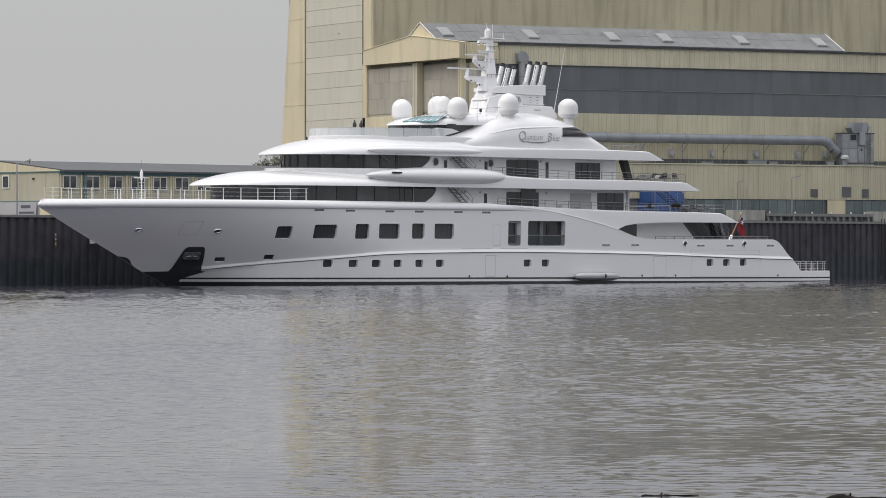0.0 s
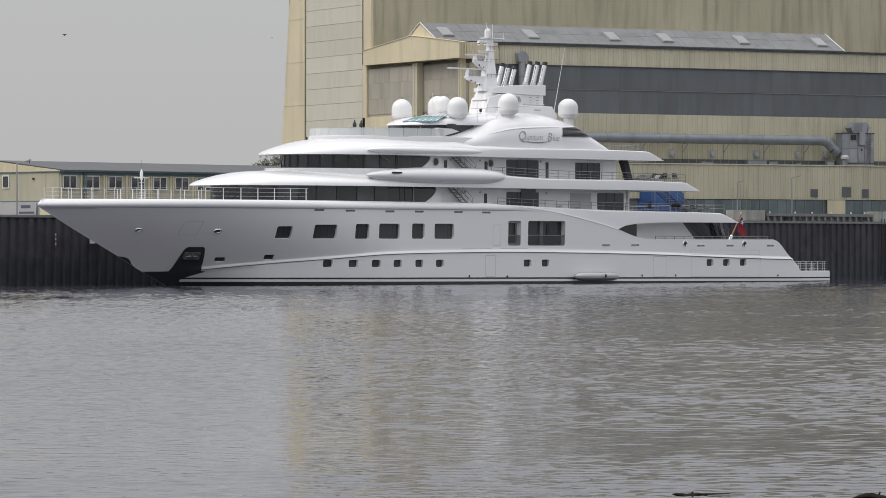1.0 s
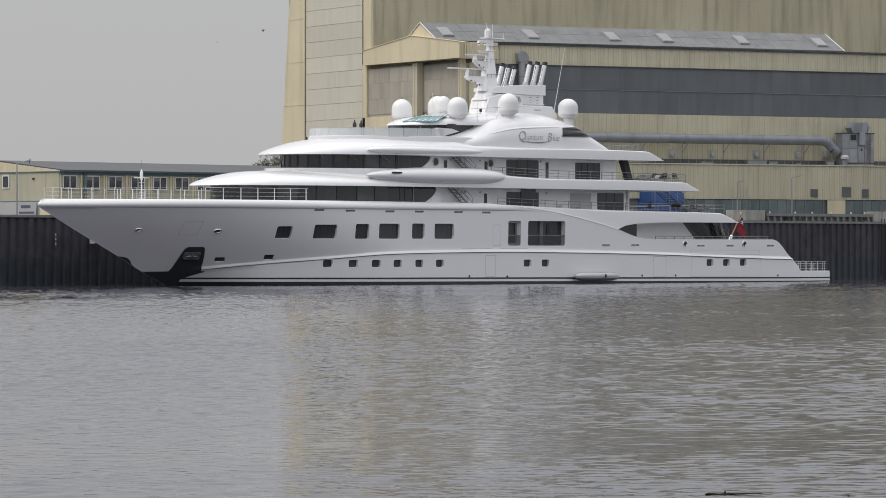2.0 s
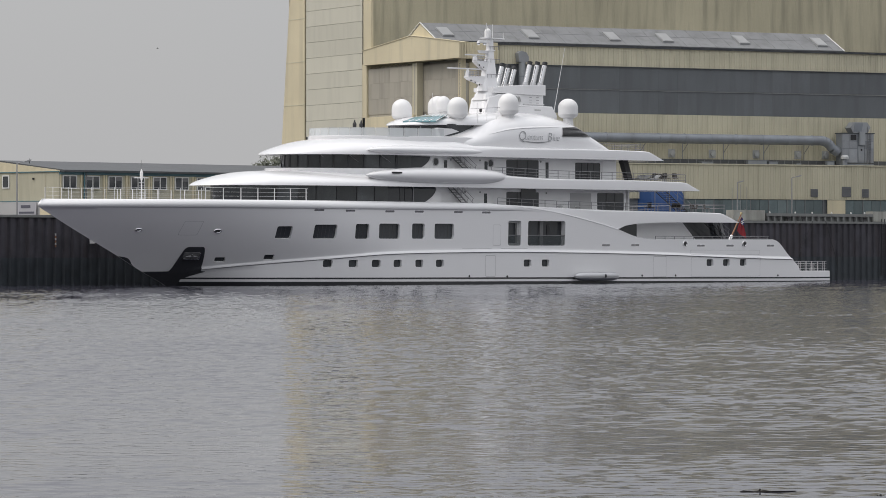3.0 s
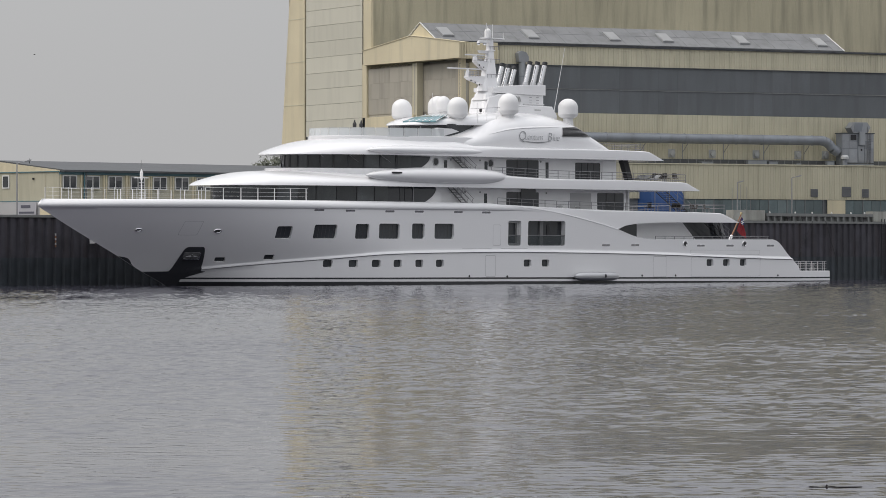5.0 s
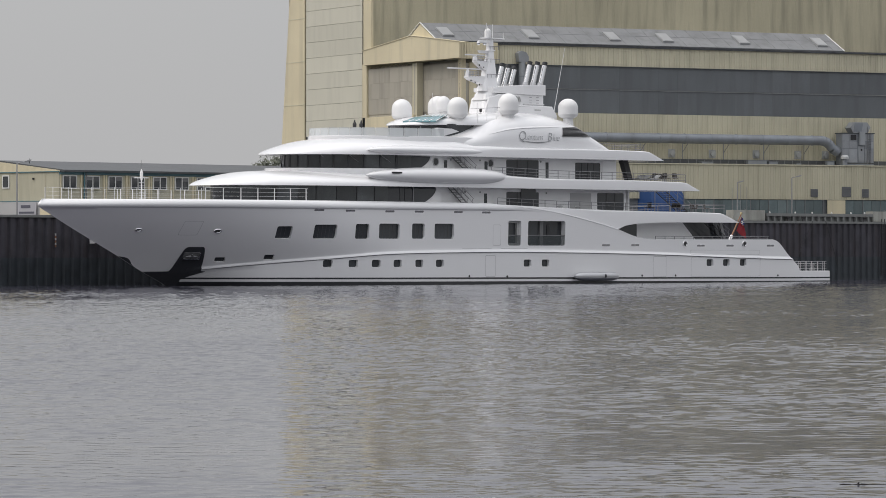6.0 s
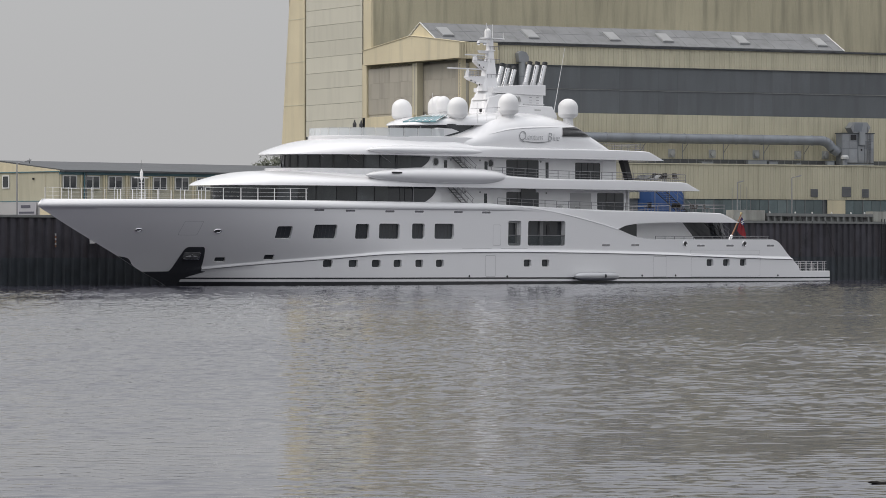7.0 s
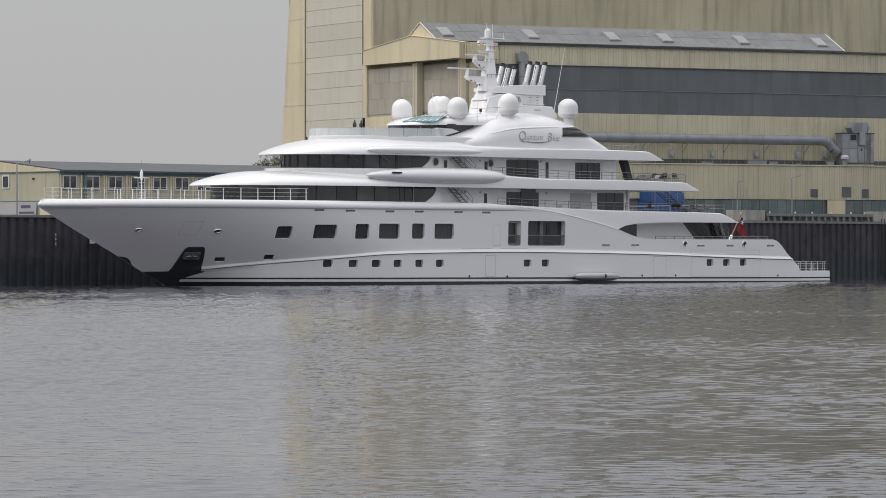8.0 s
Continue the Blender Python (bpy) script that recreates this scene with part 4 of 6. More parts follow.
CREASE = [(-10.5, 15.58), (-7.8, 15.52), (-5.3, 15.41), (-2.9, 15.19), (-0.1, 14.68)]
bm = bmesh.new()
rows = []
for i in range(41):
    a = -10.5 + 10.4 * i / 40
    z, rise = curve_value(CREASE, a), 0.07 * min(1, 0.1 + i / 10, (40 - i) / 10 + 0.02)
    rows.append([(a, fair_w(a, z + 0.16) - 0.01, z + 0.16), (a, fair_w(a, z + 0.03) + rise, z + 0.03), (a, fair_w(a, z) + rise, z), (a, fair_w(a, z - 0.03) - 0.01, z - 0.03)])
grid_faces(bm, rows)
part("fairing_crease", bm, WHITE, yacht, "fine raised crease along the fairing", smooth=True)


def lettering(text, a_start, z_base, size, spread):
    """Raised letters on the port side of the fairing, reading aft."""
    data = bpy.data.curves.new("lettering", "FONT")
    data.body, data.size, data.shear, data.space_character = text, size, 0.35, spread
    data.offset = -0.02
    ob = new("lettering", data)
    bpy.context.view_layer.update()
    me = bpy.data.meshes.new_from_object(ob.evaluated_get(bpy.context.evaluated_depsgraph_get()))
    bpy.data.objects.remove(ob)
    bm = bmesh.new()
    bm.from_mesh(me)
    for v in bm.verts:
        a, z = a_start - v.co.x, z_base + v.co.y
        v.co = Vector((a, fair_w(a, z) + 0.06, z))
    return part("name_lettering", bm, LETTER, yacht, "silver slanted name lettering")


lettering("Q", -3.9, 14.18, 1.35, 1.0)
lettering("uantum", -4.85, 14.22, 0.98, 0.86)
lettering("B", -8.1, 14.2, 1.2, 1.0)
lettering("lue", -8.85, 14.2, 0.98, 0.86)
bm = bmesh.new()
rows = []
for i in range(25):
    u = i / 24
    a, z = -4.6 - 4.2 * u, 14.12 - 0.16 * math.sin(math.pi * u) + 0.06 * u
    t = 0.05 * math.sin(math.pi * u) + 0.01
    rows.append([(a, fair_w(a, z) + 0.06, z + t), (a, fair_w(a, z) + 0.06, z - t)])
grid_faces(bm, rows)
part("name_flourish", bm, LETTER, yacht)

# ---- mast, radars, exhausts ----
def mast_loft(rows_):
    """Rings (z, front, aft, half width) with rounded corners."""
    bm = bmesh.new()
    rings = []
    for z, f, b, w in rows_:
        rings.append([((f + b) / 2 + x, y, z) for x, y in rounded(f - b, 2 * w, min(w, (f - b) / 2) * 0.6, 4)])
    vs = grid_faces(bm, rings, True)
    bm.faces.new(vs[0])
    bm.faces.new(vs[-1])
    return bm


mast = part("mast", mast_loft([(19.3, -5.4, -7.9, 0.68), (19.8, -5.6, -7.7, 0.62), (20.6, -5.9, -7.6, 0.55), (22.55, -6.45, -7.42, 0.38), (22.62, -6.5, -7.36, 0.34), (24.6, -6.66, -7.28, 0.27)]), WHITE, yacht, "white radar mast", smooth=True)
part("mast_foot", mast_loft([(16.9, -4.9, -11, 1.45), (19.0, -5.6, -11, 1.28), (19.2, -5.8, -11, 1.2), (19.72, -6.3, -11, 1.1)]), WHITE, mast)
part("foot_band", mast_loft([(18.32, -5.3, -8.0, 1.37), (18.4, -5.3, -8.0, 1.37)]), GREY_PAINT, mast)
part("top_platform", box((-8.75, -0.42, 24.58), (-5.85, 0.42, 24.72), 0.05), WHITE, mast)
for z in (21.9, 23.4):
    part("mast_collar", mast_loft([(z, -6.5, -7.45, 0.42), (z + 0.08, -6.5, -7.45, 0.42)]), WHITE_SATIN, mast)
top_dome = part("top_dome", turned([(0.26, 24.72), (0.33, 24.8), (0.34, 25.3)] + [(0.34 * math.cos(radians(k)), 25.3 + 0.36 * math.sin(radians(k))) for k in range(15, 91, 15)], 18), WHITE_SATIN, mast, smooth=True)
top_dome.location = (-6.66, 0, 0)
for a, w, z0, z1 in ((-6.1, 0.35, 24.7, 26.2), (-7.7, -0.35, 24.7, 26.15), (-8.6, 0.3, 24.7, 25.3), (-6.66, 0, 25.6, 25.9)):
    part("whip", tube((a, w, z0), (a, w, z1), 0.03, seg=6), WHITE_SATIN, mast)
for a in (-4.95, -5.85):
    part("camera_ball", ellipsoid((a, 0.35, 24.1), (0.2, 0.2, 0.2), 12), STEEL, mast)
part("camera_arm", box((-6.5, 0.2, 24.15), (-4.9, 0.5, 24.4), 0.05), WHITE, mast)
part("upper_arm", mast_loft([(23.12, -5.5, -6.9, 0.2), (23.4, -5.3, -6.9, 0.25)]), WHITE, mast)
for z, f, foot, scan_a, scan_z, half in ((22.2, -4.75, 0.95, -4.77, 22.92, 1.36), (20.62, -3.55, 0.85, -3.73, 21.5, 2.87)):
    arm = part("radar_bracket", prism([(f, z), (f, z + 0.16), (-6.9, z + 0.16), (-6.9, z - foot), (-6.3, z - foot), (f - 0.35, z - 0.22)], -0.33, 0.33, lambda p, q, t: (p, t, q)), WHITE, mast)
    for w in (-0.36, 0.36):
        for k in range(3):
            part("hoop", tube((f - 0.05, w, z + 0.3 + 0.17 * k), (f - 1.5, w, z + 0.3 + 0.17 * k), 0.025, seg=5), RAIL_LIGHT, arm)
        for k in range(4):
            part("hoop_post", tube((f - 0.1 - 0.45 * k, w, z + 0.1), (f - 0.1 - 0.45 * k, w, z + 0.64), 0.025, seg=5), RAIL_LIGHT, arm)
    part("drum", turned([(0.26, z + 0.16), (0.24, z + 0.42), (0.1, scan_z)], 14), WHITE, arm).location = (scan_a - 0.05, 0, 0)
    part("scanner", box((scan_a - half, -0.12, scan_z - 0.07), (scan_a + half, 0.12, scan_z + 0.07), 0.04), WHITE_SATIN, arm)
    for k in range(3):
        part("floodlight", turned([(0.06, -0.08), (0.08, 0.05), (0.02, 0.08)], 10), DARK, arm).location = (f - 0.4 - 0.6 * k, 0.3, z - 0.3 - 0.2 * k)
for z, w in ((20.75, 0.62), (22.3, 0.5), (23.6, 0.4)):
    part("mast_rail", tube((-5.9, w, z + 0.25), (-7.9, w, z + 0.25), 0.025, seg=5), RAILM, mast)
    for a in (-6.0, -6.6, -7.2, -7.8):
        part("mast_post", tube((a, w, z - 0.1), (a, w, z + 0.25), 0.02, seg=5), RAILM, mast)
for w, firsts in ((2.3, (-9.75, -10.85, -11.95)), (-2.3, (-10.45, -11.35, -12.3))):
    for k, a in enumerate(firsts):
        drop = 0.0 if w > 0 else 0.12 * k
        pipe = part("exhaust_pipe", tube((a + 0.1, w, 19.7), (a - 0.62, w, 22.0 - drop), 0.25, seg=18), STEEL, yacht, "polished steel exhaust pipe", smooth=True)
        part("sooty_tip", tube((a - 0.62, w, 22.0 - drop), (a - 0.72, w, 22.35 - drop), 0.27, seg=18), BLACK, pipe, "black exhaust tip")
        part("collar", tube((a + 0.02, w, 19.95), (a - 0.02, w, 20.2), 0.3, seg=18), STEEL, pipe)
part("funnel_step", loft([(-13.75, 2.9, 16.5, 17.0, 40), (-13.1, 2.9, 16.5, 17.85, 40), (-7.6, 2.9, 16.5, 17.95, 40), (-6.2, 2.0, 16.5, 17.2, 40)]), WHITE, yacht)
for k in range(5):
    part("vent_slot", prism([(-7.75 - 0.2 * k, 18.75), (-7.83 - 0.2 * k, 18.75), (-8.0 - 0.2 * k, 18.25), (-7.92 - 0.2 * k, 18.25)], 2.2, 2.66 - 0.05 * (k < 2), lambda p, q, t: (p, t, q)), GREY_PAINT, yacht)
for a in (-9.9, -10.9):
    for k in range(3):
        part("grab_rung", tube((a, 2.74, 18.15 + 0.28 * k), (a - 0.35, 2.74, 18.15 + 0.28 * k), 0.025, seg=5), RAILM, yacht)
part("deck_hatch", box((-11.4, 2.86, 17.35), (-10.5, 2.93, 17.5), 0.02), GREY_PAINT, yacht)
part("search_light", turned([(0.08, 0.0), (0.14, 0.12), (0.16, 0.3), (0.05, 0.36)], 14), DARK, yacht, "dark search light").location = (-3.7, 1.9, 17.05)
part("whip_antenna", tube((-15.23, 1.0, 16.92), (-16.96, 1.0, 24.03), 0.035, 0.02, seg=6), WHITE_SATIN, yacht, "tall slanted whip antenna")
for a, w, z, h in ((3.2, 2.0, 16.4, 2.4), (-2.6, 5.2, 16.2, 1.2), (-3.4, 4.6, 16.6, 1.1), (0.2, 5.3, 15.8, 2.0), (-1.2, 5.2, 16.0, 1.5), (8.5, 5.6, 14.3, 1.0)):
    part("whip", tube((a, w, z), (a, w, z + h), 0.02, seg=5), WHITE_SATIN, yacht)
part("roof_rail", tube((1, 5.0, 17.2), (-8, 4.6, 17.75), 0.02, seg=5), RAILM, yacht)

# flag at the stern, its cloth in three stiff pieces
flag = thing("stern_flag", "red ensign hanging from a varnished staff at the stern", "flag", YACHT)
part("staff", tube((-42.2, 1.5, 4.35), (-44.05, 1.5, 7.1), 0.09, 0.06, seg=10), WOODM, flag, "varnished wooden staff")
part("staff_foot", tube((-42.1, 1.5, 4.3), (-42.5, 1.5, 4.8), 0.16, seg=10), WHITE_SATIN, flag)
part("truck", tube((-43.98, 1.5, 7.05), (-44.1, 1.5, 7.25), 0.1, 0.16, seg=10), BRASS, flag)


def cloth(name, corners, material, phase):
    """A hanging cloth between four corners: foot and head at the staff, head and foot of the fly."""
    bm = bmesh.new()
    (ax, az), (bx, bz), (cx, cz), (dx, dz) = corners
    rows = []
    for i in range(11):
        u = i / 10
        row = []
        for k in range(9):
            v = k / 8
            x = (bx + (cx - bx) * u) * (1 - v) + (ax + (dx - ax) * u) * v
            z = (bz + (cz - bz) * u) * (1 - v) + (az + (dz - az) * u) * v
            row.append((x, 0.13 * math.sin(6 * u + 2.2 * v + phase) * (0.25 + u), z))
        rows.append(row)
    grid_faces(bm, rows)
    bmesh.ops.solidify(bm, geom=bm.faces[:], thickness=0.015)
    return part(name, bm, material, flag, smooth=True)


CLOTH_AT = (-43.75, 1.5, 6.1)
cloth_red = cloth("cloth", ((0.5, -0.75), (-0.32, 0.72), (-0.72, -0.1), (-0.95, -1.6)), RED, 0.0)
cloth_red.location = CLOTH_AT
canton = part("canton", prism([(-0.1, 0.15), (-0.36, 0.62), (-0.66, 0.0), (-0.4, -0.2)], 0.05, 0.16, lambda p, q, t: (p, t, q)), NAVY, cloth_red)
for p, q in (((0.0, 0.15), (-0.5, 0.3)), ((-0.1, 0.0), (-0.55, 0.12)), ((-0.25, 0.35), (-0.4, -0.2))):
    part("cross_stripe", tube((p[0], 0.16, p[1]), (q[0], 0.16, q[1]), 0.03, seg=5), FRAMEW, canton)

# ---- the place: water, ground, quay ----


def water_mesh():
    """One sheet: a fan of small wind waves between the bank and the quay, and calm water out to the horizon."""
    rng = np.random.RandomState(4)
    ys = [40.0]
    while ys[-1] < 480:
        ys.append(ys[-1] + 0.075 + (ys[-1] - 40) * 0.0005)
    ys = np.array(ys)
    cols = np.linspace(-0.118, 0.114, 320)
    X = ys[:, None] * cols[None, :] - 3.4 * (1 - (cols[None, :] + 0.118) / 0.232)
    Y = np.repeat(ys[:, None], len(cols), 1)
    Z = np.zeros_like(X)
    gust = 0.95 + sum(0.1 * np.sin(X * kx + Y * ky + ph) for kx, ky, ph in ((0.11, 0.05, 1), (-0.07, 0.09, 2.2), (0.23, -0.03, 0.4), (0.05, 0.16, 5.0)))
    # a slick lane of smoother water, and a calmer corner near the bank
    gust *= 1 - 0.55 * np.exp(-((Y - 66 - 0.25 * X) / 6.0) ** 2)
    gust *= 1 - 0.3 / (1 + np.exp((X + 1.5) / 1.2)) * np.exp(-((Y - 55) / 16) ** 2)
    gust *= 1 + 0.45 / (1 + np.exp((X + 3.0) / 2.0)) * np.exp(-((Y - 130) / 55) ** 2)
    for k in range(84):
        length = 0.14 * (0.8 / 0.14) ** rng.uniform(0, 1)
        way = radians(87) + rng.normal(0, 0.42)
        amp = 0.0021 * length ** 0.9
        kk = 2 * math.pi / length
        ph = rng.uniform(0, 6.28)
        warp = np.sin(X * 0.9 / length + ph) + np.sin(Y * 0.23 / length + 2 * ph)
        s = np.sin(kk * (X * math.cos(way) + Y * math.sin(way)) + ph + 0.8 * warp)
        Z += amp * (s + 0.4 * s * s)
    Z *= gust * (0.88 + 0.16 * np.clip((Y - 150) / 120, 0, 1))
    fade = np.clip((ys - 40) / 4, 0, 1) * np.clip((480 - ys) / 6, 0, 1)
    side = np.clip(np.minimum(np.arange(320), 319 - np.arange(320)) / 4.0, 0, 1)
    Z *= fade[:, None] * side[None, :]
    n, m = X.shape
    verts = np.stack([X, Y, Z], -1).reshape(-1, 3).tolist()
    idx = np.arange(n * m).reshape(n, m)
    faces = np.stack([idx[:-1, :-1], idx[:-1, 1:], idx[1:, 1:], idx[1:, :-1]], -1).reshape(-1, 4).tolist()
    b = len(verts)
    verts += [(-1500, -1500, 0), (1500, -1500, 0), (1500, 900, 0), (-1500, 900, 0)]
    bl, br, tr, tl = int(idx[0, 0]), int(idx[0, -1]), int(idx[-1, -1]), int(idx[-1, 0])
    faces += [[b, b + 1] + [int(v) for v in idx[0, ::-1]], [b + 1, b + 2] + [int(v) for v in idx[::-1, -1]],
              [b + 2, b + 3] + [int(v) for v in idx[-1, :]], [b + 3, b] + [int(v) for v in idx[:, 0]]]
    me = bpy.data.meshes.new("water")
    me.from_pydata(verts, [], faces)
    me.materials.append(WATER)
    me.shade_smooth()
    return me


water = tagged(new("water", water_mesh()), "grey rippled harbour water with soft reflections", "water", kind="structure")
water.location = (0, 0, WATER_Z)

QW = -12.0
gbm = bmesh.new()
gbm.faces.new([gbm.verts.new((x, y, QUAY_Z)) for x, y in ((-2500, QW - 0.6), (2500, QW - 0.6), (2500, -3500), (-2500, -3500))])
ground = tagged(part("ground", gbm, GROUND), "grey asphalt shipyard ground", "ground", kind="structure")
ground.matrix_world = YACHT

quay = thing("quay_wall", "dark rusty sheet-piled quay wall with a wet foot", "quay wall", YACHT, kind="structure")
part("backing", box((-260, QW - 1.2, -3), (140, QW - 0.5, 6.3)), PILE, quay)
part("cap", box((-260, QW - 1.2, 6.3), (140, QW + 0.1, 6.56), 0.03), BEAMC, quay, "low concrete quay cap")

# raised concrete blocks and the fender beam along the far part of the quay
beam = thing("fender_beam", "grey concrete fender beam with recessed pockets on the quay", "quay beam", YACHT)
part("beam_back", box((-84, QW - 1.6, 6.56), (-64.9, QW - 1.1, 7.45), 0.03), BEAMC, beam)
part("beam_top", box((-84, QW - 1.6, 7.1), (-64.9, QW - 0.7, 7.45), 0.03), BEAMC, beam)
for i in range(17):
    a = -65.2 - 1.12 * i
    part("rib", box((a - 0.12, QW - 1.1, 6.56), (a + 0.12, QW - 0.7, 7.1), 0.02), BEAMC, beam)
for a in (-66, -70.5, -73.5, -77, -80.5, -83):
    part("bollard_light", turned([(0.09, 7.45), (0.09, 7.6), (0.02, 7.66)], 10), FRAMEW, beam).location = (a, QW - 1.2, 0)
for a0, a1 in ((-64.8, -59.3), (-90, -84.1)):
    blk = thing("concrete_block", "large grey concrete block on the quay edge", "block", YACHT, group="quay blocks")
    part("body", box((a1, QW - 2.0, 6.56), (a0, QW - 0.8, 7.78), 0.06), CONCRETE, blk)
    part("lifting_eye", tube((a0 * 0.5 + a1 * 0.5 - 0.2, QW - 1.4, 7.75), (a0 * 0.5 + a1 * 0.5 + 0.2, QW - 1.4, 7.9), 0.04, seg=6), RAILM, blk)
for a in (-68.3, -71.0, -82.0):
    bol = thing("bollard", "black iron mooring bollard on the quay", "bollard", YACHT @ pose(a, QW - 0.35, 6.56), group="bollards")
    part("body", turned([(0.22, 0), (0.18, 0.1), (0.16, 0.35), (0.27, 0.42), (0.27, 0.55), (0.1, 0.62)], 14), DARK, bol, smooth=True)
ladder = thing("quay_ladder", "dark steel ladder fixed down the quay wall", "ladder", YACHT)
for a in (-84.6, -85.1):
    part("stile", tube((a, QW + 0.08, 0.3), (a, QW + 0.08, 6.9), 0.05, seg=6), DARK, ladder)
for k in range(20):
    part("rung", tube((-84.6, QW + 0.08, 0.5 + 0.3 * k), (-85.1, QW + 0.08, 0.5 + 0.3 * k), 0.03, seg=5), DARK, ladder)
gauge = thing("tide_gauge", "white and red tide gauge board on the quay wall", "gauge", YACHT)
for k in range(6):
    part("gauge_block", box((39.96, QW + 0.1, 3.5 + 0.22 * k), (40.1, QW + 0.16, 3.7 + 0.22 * k)), GREY_PAINT if k % 2 else WOODM, gauge)
cradle = thing("white_mooring_float", "small white mooring float against the quay", "float", YACHT)
part("body", prism([(36.0, 4.55), (35.95, 3.85), (35.0, 4.15)], QW + 0.3, QW + 1.0, lambda p, q, t: (p, t, q)), WHITE_SATIN, cradle)
part("rope", tube((35.9, QW + 0.6, 4.5), (36.6, QW - 0.2, 6.4), 0.03, seg=5), DARK, cradle)
for a0, z0, a1, z1 in ((-74.3, 6.6, -76.5, 1.5), (-72.0, 6.6, -68.5, 1.2)):
    line = thing("mooring_line", "dark slack mooring line", "rope", YACHT, group="mooring lines")
    bm = bmesh.new()
    last = None
    for k in range(9):
        u = k / 8
        p = (a0 + (a1 - a0) * u, QW + 0.15 if z1 < 5 else -6 + (QW + 6) * u, z0 + (z1 - z0) * u - 0.5 * math.sin(math.pi * u) * (z1 > 5))
        if last:
            add_tube(bm, last, p, 0.035, seg=5)
        last = p
    part("strand", bm, DARK, line)

# ---- shipyard hall: x along its long facade, y away from the water ----
HALL = pose(1.98, 463.47, 0, 0, 0, math.degrees(math.atan(0.52)))
hall = thing("shipyard_hall", "olive-yellow corrugated shipyard hall with a dark window band", "hall", HALL)
LEN = 66


def cladding(x0, x1, z0, z1, pitch, depth, y, side=False, thick=0.3):
    """A sheet of upright trapezoid ribs with its back; side turns it to run along y."""
    bm = bmesh.new()
    front = []
    x = x0
    while x < x1:
        for dx, d in ((0, 0), (0.42, 0), (0.5, depth), (0.92, depth)):
            front.append((min(x + dx * pitch, x1), d))
        x += pitch
    front.append((x1, 0))
    make = (lambda u, d, z: (y + d, u, z)) if side else (lambda u, d, z: (u, y + d, z))
    rows = [[make(u, d, z) for u, d in front] for z in (z0, z1)]
    vs = grid_faces(bm, rows)
    bl, br = bm.verts.new(make(x0, thick, z0)), bm.verts.new(make(x1, thick, z0))
    tl, tr = bm.verts.new(make(x0, thick, z1)), bm.verts.new(make(x1, thick, z1))
    bm.faces.new((bl, br, tr, tl))
    bm.faces.new([tl, tr] + vs[1][::-1])
    bm.faces.new([br, bl] + vs[0])
    return bm


part("wall_upper", cladding(4.0, LEN, 24.46, 26.64, 0.34, 0.05, 0.0), OLIVE, hall)
part("wall_middle", cladding(0.0, LEN, 13.2, 19.0, 0.34, 0.05, 0.0), OLIVE, hall)
part("wall_lower", cladding(0.0, LEN, 9.2, 13.15, 0.34, 0.05, -3.0, thick=3.2), OLIVE, hall)
part("ledge", box((0, -3.1, 13.15), (LEN, 0.0, 13.3), 0.02), OLIVE, hall, "pale ledge roof edge")
part("gutter", box((0, -0.4, 13.3), (LEN, -0.05, 13.86)), DARKROOF, hall, "dark gutter")
for k in range(int(LEN / 1.1)):
    part("gutter_bracket", box((1.1 * k, -0.44, 13.3), (1.1 * k + 0.06, -0.4, 13.88)), ROOFM, hall)
for k in range(int(LEN / 2.6)):
    for z0, z1 in ((19.0, 21.68), (21.78, 24.44)):
        part("band_pane", box((2.6 * k, 0.1, z0 + 0.02), (2.6 * k + 2.592, 0.25, z1)), GLASSBAND, hall)
part("band_rail", box((0, 0.02, 21.68), (LEN, 0.25, 21.78)), ROOFM, hall)
part("band_head", box((0, -0.06, 24.38), (LEN, 0.3, 24.46)), DARKROOF, hall)
part("flat_roof", box((0.3, -0.2, 26.72), (LEN, 22, 26.84)), ROOFM, hall)
part("wall_gutter", box((-0.2, -0.2, 26.62), (LEN, 0.1, 26.86), 0.02), DARKROOF, hall, "dark gutter along the wall head")
part("eave", box((-0.1, 5.7, 26.84), (55.3, 6.3, 27.3)), DARKROOF, hall, "dark roof eave")
part("roof", prism([(5.7, 27.3), (9.9, 29.48), (14.1, 27.3), (14.1, 26.84), (5.7, 26.84)], 0.0, 55.2, lambda p, q, t: (t, p, q)), ROOFM, hall, "grey pitched sheet roof")
part("roof_gable", prism([(6.0, 27.3), (9.9, 29.3), (13.8, 27.3)], -0.06, -0.01, lambda p, q, t: (t, p, q)), YELLOW, hall)
for p, q in (((5.6, 27.28), (9.9, 29.52)), ((14.2, 27.28), (9.9, 29.52))):
    part("verge", tube((-0.1, p[0], p[1]), (-0.1, q[0], q[1]), 0.07, seg=6), FRAMEW, hall)
    part("verge", tube((55.25, p[0], p[1]), (55.25, q[0], q[1]), 0.07, seg=6), FRAMEW, hall)
for k in range(27):
    x = 0.5 + 2.05 * k
    part("roof_seam", tube((x, 5.7, 27.31), (x, 9.9, 29.49), 0.02, seg=5), ROOFM, hall)
part("roof_lap", tube((0, 8.0, 28.5), (55.2, 8.0, 28.5), 0.025, seg=5), ROOFM, hall)
for x in (1.94, 13.1, 24.0, 31.2, 41.8, 52.8):
    m = pose(x, 7.6, 28.28, 27.4, 0, 0)
    bm = bmesh.new()
    add_box(bm, (-0.72, -1.1, 0.0), (0.72, 1.1, 0.2), 0.0, m)
    sl = part("roof_window", bm, RWIN, hall, "pale roof window")
    bm = bmesh.new()
    add_box(bm, (-0.62, -1.0, 0.19), (0.62, 1.0, 0.23), 0.0, m)
    part("pane", bm, RWIN, sl)
